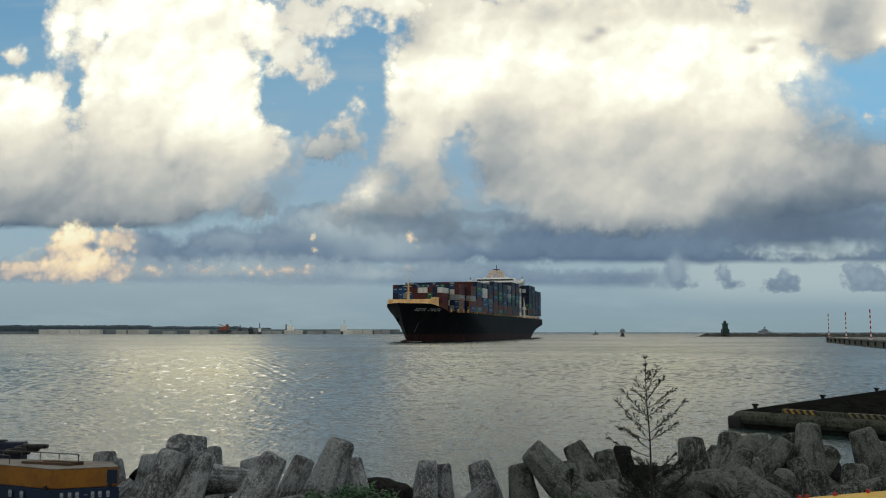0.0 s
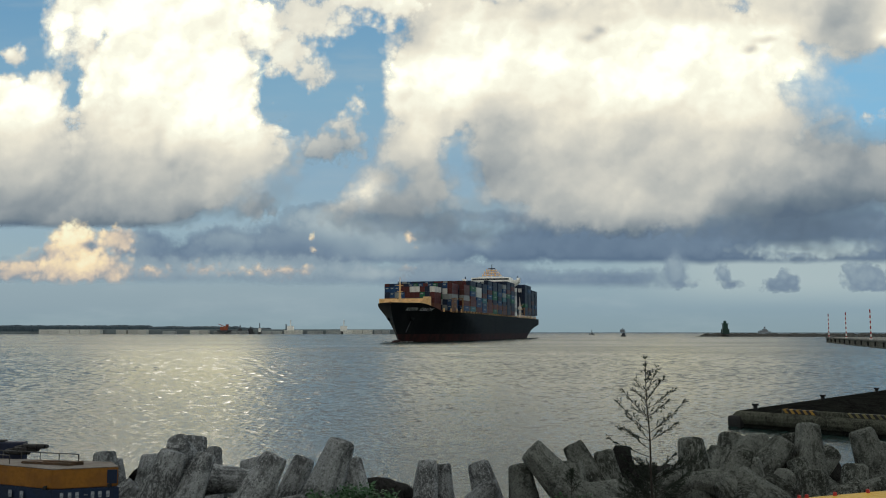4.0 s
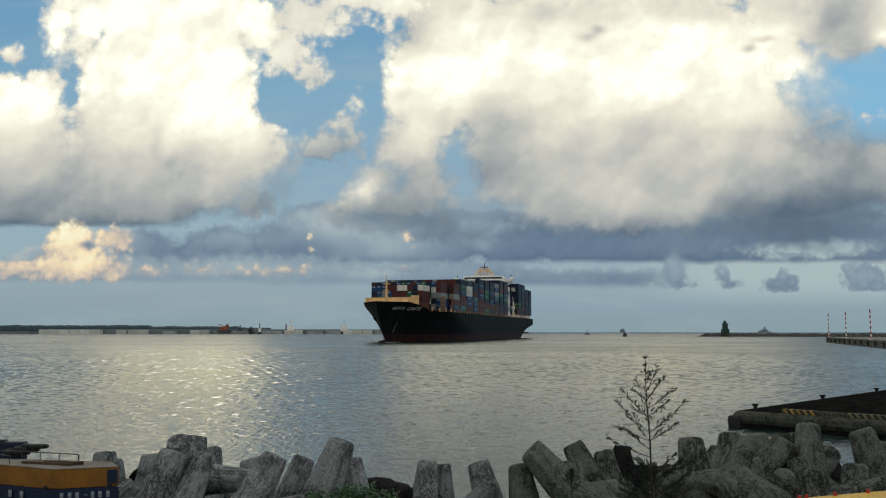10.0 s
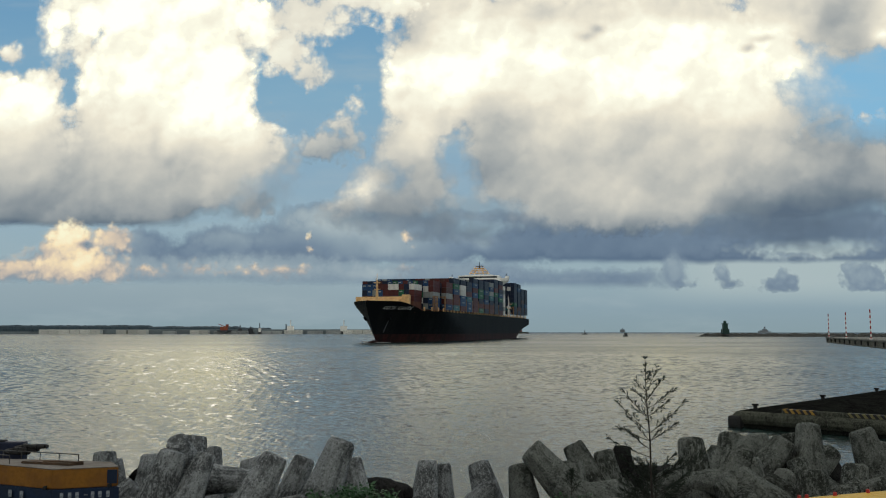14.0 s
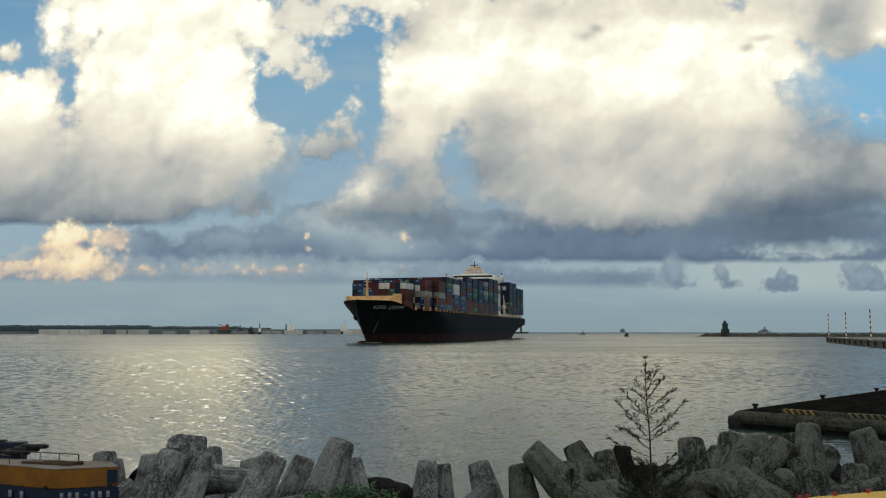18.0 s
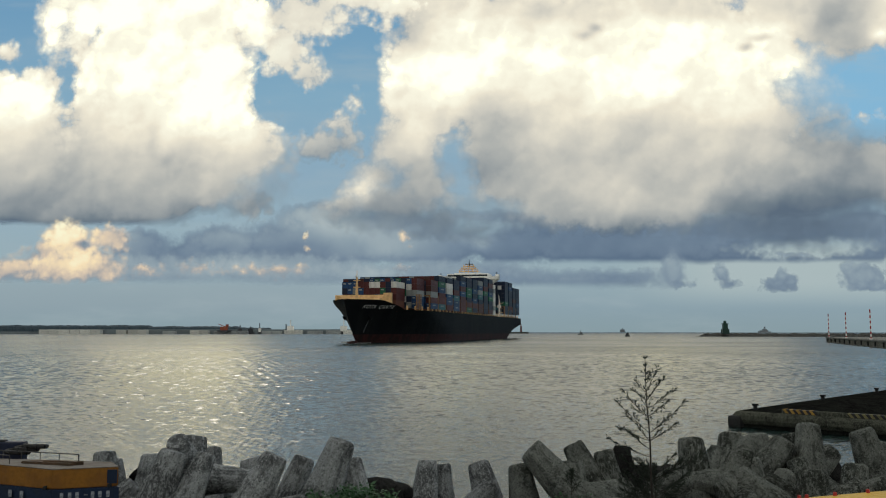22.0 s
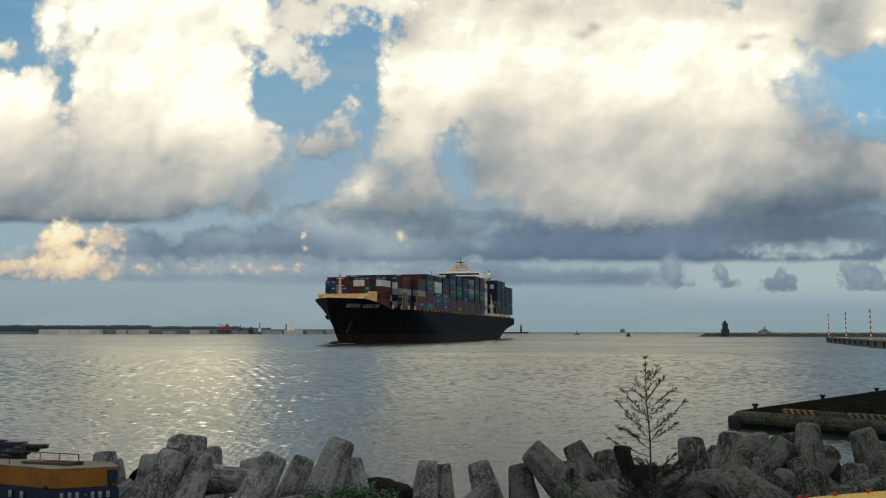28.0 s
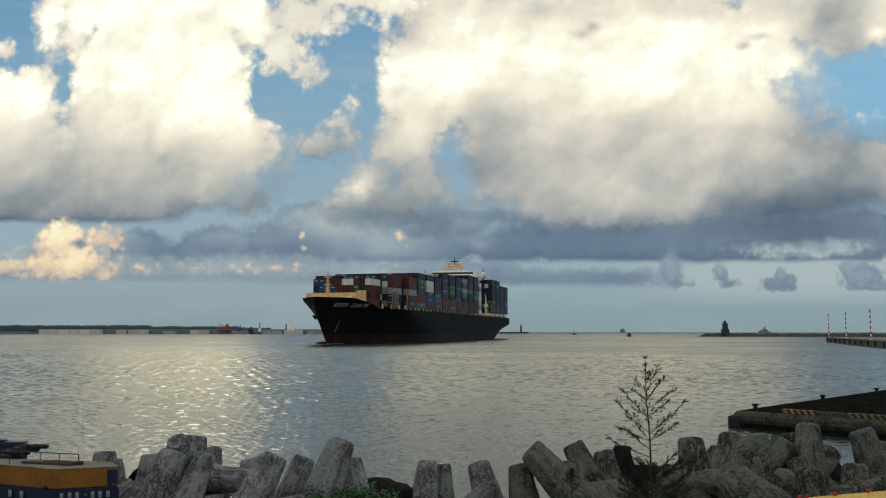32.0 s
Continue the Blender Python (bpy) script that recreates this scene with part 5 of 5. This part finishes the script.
for x in (5.62, 5.76, 6.30, 6.95):
    y = 13.78 + (x - 5.3) * 0.383 - 0.06
    part("lamp", rod(bmesh.new(), (x, y, 2.19), (x, y, 2.245), 0.034, 0.026, 10), RED, low, "small red marker lamp")


BARK = coat("dark_bark", (0.03, 0.026, 0.022), 0.9)
NEEDLE = coat("dark_needles", (0.020, 0.030, 0.020), 0.8, 0, (0.012, 0.018, 0.013), 0.5)


def tuft(bm, r, a, way, count, size, droop):
    """A small spray of needles that fans out from one point."""
    for j in range(count):
        w = (way * r.uniform(0.8, 1.3) + Vector((r.uniform(-1, 1), r.uniform(-1, 1), r.uniform(-1, 1) - droop)) * 0.5).normalized() * size * r.uniform(0.6, 1.25)
        side = w.cross(Vector((r.uniform(-1, 1), r.uniform(-1, 1), r.uniform(-1, 1)))).normalized() * 0.0032
        bm.faces.new([bm.verts.new(p) for p in (a - side, a + side, a + w * 0.6 + side, a + w, a + w * 0.6 - side)])


def shore_pine(x, y, z0, height, lean, limbs, seed, label, crown=0.25, full=1.0):
    """A young sparse shore pine. limbs: height on the stem, reach to the side, in depth, and rise."""
    t = thing("young_pine", pose(x, y, z0), label, "tree", "young pines")
    r = random.Random(seed)
    n = 24
    stem_pts = [Vector((lean * (z / height) + 0.012 * math.sin(z * 4.1), 0.015 * math.cos(z * 3.7), z)) for z in (i * height / n for i in range(n + 1))]
    bm = bmesh.new()
    for i, (a, b) in enumerate(zip(stem_pts, stem_pts[1:])):
        rod(bm, a, b, 0.0075 * height * (1 - i / 25) + 0.003, 0.0075 * height * (1 - (i + 1) / 25) + 0.003, 7)
    part("trunk", bm, BARK, t)
    for h, side, deep, rise in limbs:
        p0 = stem_pts[min(n, round(h / height * n))]
        reach = Vector((side, deep, 0))
        pts = [p0 + reach * k + Vector((r.uniform(-.012, .012), r.uniform(-.012, .012), rise * k ** 1.35 + 0.05 * math.sin(k * 3.14) * rise)) for k in (0, 0.25, 0.5, 0.75, 1.0)]
        bm = bmesh.new()
        for i, (a, b) in enumerate(zip(pts, pts[1:])):
            rod(bm, a, b, 0.0065 - 0.0013 * i, 0.0052 - 0.0013 * i, 5)
        part("limb", bm, BARK, t)
        bm = bmesh.new()
        length = (pts[-1] - pts[0]).length
        for j in range(int(length * 22 * full)):
            k = 0.22 + 0.78 * (j + r.random()) / (length * 22 * full)
            i = min(3, int(k * 4))
            a, way = pts[i].lerp(pts[i + 1], k * 4 - i), (pts[i + 1] - pts[i]).normalized()
            if r.random() < 0.62:
                out = (way + Vector((r.uniform(-1, 1), r.uniform(-1, 1), r.uniform(-0.6, 0.7))) * 0.75).normalized()
                e = a + out * r.uniform(0.04, 0.16) * (1.15 - k * 0.6)
                rod(bm, a, e, 0.0028, 0.0018, 4)
                tuft(bm, r, a.lerp(e, 0.5), out, 6, 0.055, 0.1)
                a, way = e, out
            tuft(bm, r, a, way, 7, 0.065, 0.1)
        tuft(bm, r, pts[-1], (pts[-1] - pts[-2]).normalized(), 9, 0.07, 0)
        tagged(part("needle_spray", bm, NEEDLE, t), kind="stuff")
    bm = bmesh.new()
    top = int(n * (1 - crown))
    for i in range(top, n + 1):
        for j in range(8):
            out = Vector((r.uniform(-1, 1), r.uniform(-1, 1), r.uniform(0.6, 1.8))).normalized()
            size = 0.2 * (1.1 - (i - top) / (n + 1 - top))
            a = stem_pts[i]
            e = a + out * r.uniform(0.3, 1.0) * size
            rod(bm, a, e, 0.003, 0.002, 4)
            tuft(bm, r, e, out, 8, 0.055, 0)
    tagged(part("leader_spray", bm, NEEDLE, t), kind="stuff")


shore_pine(3.62, 15.0, 1.0, 3.33, -0.12, (
    (2.75, 0.22, 0.05, 0.42), (2.62, 0.27, -0.05, 0.38), (2.45, 0.50, 0.06, 0.32), (2.42, 0.30, -0.1, 0.26), (2.12, 0.60, -0.04, 0.52), (2.08, 0.34, 0.1, 0.26),
    (1.98, 0.42, -0.1, 0.30), (1.95, 0.22, 0.14, 0.18), (2.82, -0.17, 0.0, 0.18), (2.60, -0.20, 0.08, 0.16), (2.32, -0.43, 0.0, 0.44), (2.40, -0.26, -0.06, 0.14),
    (2.05, -0.55, -0.05, 0.52), (1.98, -0.27, 0.1, 0.36), (1.92, -0.52, 0.05, 0.22), (1.80, -0.40, -0.12, 0.32), (1.66, -0.70, 0.05, 0.30), (2.95, 0.12, 0.06, 0.2)),
    21, "young sparse feathery pine among the blocks", 0.30, 1.3)
rng = random.Random(77)
shore_pine(3.95, 16.4, 0.95, 1.35, 0.03, [(0.3 + 0.028 * i, rng.choice((-1, 1)) * rng.uniform(0.15, 0.75), rng.uniform(-0.5, 0.5), rng.uniform(0.15, 0.5)) for i in range(34)] + [(1.15, 1.0, 0.0, 0.5)],
    5, "low wide feathery pine beside a taller one", 0.3, 2.0)
shore_pine(2.28, 15.5, 1.0, 1.33, 0.0, [(0.98 + 0.04 * i, rng.uniform(-0.12, 0.12), rng.uniform(-0.1, 0.1), 0.1) for i in range(7)], 9, "thin small pine seedling", 0.2, 0.6)

LEAF = coat("weed_leaf", (0.03, 0.09, 0.03), 0.6, 0, (0.015, 0.05, 0.02), 0.5, 4.0)


def weeds(x0, x1, y0, y1, z, n, seed):
    r = random.Random(seed)
    bm = bmesh.new()
    for i in range(n):
        x, y = r.uniform(x0, x1), r.uniform(y0, y1)
        h = z + r.random() ** 2 * 0.28
        d = Vector((r.uniform(-1, 1), r.uniform(-1, 1), r.uniform(.1, .9))).normalized() * r.uniform(.05, .11)
        s = d.cross(Vector((0, 0, 1))).normalized() * r.uniform(.02, .045)
        q = Vector((x, y, h))
        v = [bm.verts.new(p) for p in (q, q + d * .5 + s, q + d, q + d * .5 - s)]
        bm.faces.new(v)
    tagged(joined("weeds", bm, LEAF), "low green creeping weeds on the stones", "weeds", "", "stuff")


weeds(-3.2, -1.0, 18.2, 20.6, 0.85, 2600, 1)
weeds(-2.4, -1.6, 20.0, 20.9, 0.95, 500, 3)
weeds(2.2, 3.4, 18.6, 19.6, 0.95, 300, 2)


# ---- motion of things ----
def motions():
    walk(ship, [(t, pose(x, y, 0, 0, 0, -90 - a)) for t, x, y, a in (
        (0, -19.190, 395.008, 15.118), (8, -26.332, 377.557, 14.983), (16.5, -33.878, 358.924, 14.860), (25, -41.408, 340.287, 14.726), (32, -47.878, 324.982, 14.594))])
    walk(boat_one, [(0, pose(232, 1311, 0, 0, 0, 182)), (10, pose(219, 1311, 0, 0, 0, 182)), (20, pose(211, 1311, 0, 0, 0, 182)), (32, pose(199, 1311, 0, 0, 0, 182))])
    walk(boat_two, [(0, pose(168.5, 809, 0, 0, 0, 20)), (16, pose(172, 809, 0, 0, 0, 20)), (32, pose(174.6, 809, 0, 0, 0, 20))])
    walk(water, [(0, pose(0.6, 4, 0)), (16, pose(0, 0, 0)), (32, pose(-0.6, -4, 0))])
    for bank, left, up in ((cloud_left, 0.60, 0.34), (cloud_right, 0.53, 0.30), (cloud_low, 0.30, 0.06), (cloud_high, 0.34, 0.08), (cloud_small, 0.18, 0.06), (cloud_wisps, 0.40, 0.1), (cloud_warm, 0.72, 0.11)):
        walk(bank, [(0, pose(*EYE, -up / 2, 0, -left / 2)), (32, pose(*EYE, up / 2, 0, left / 2))])


motions()
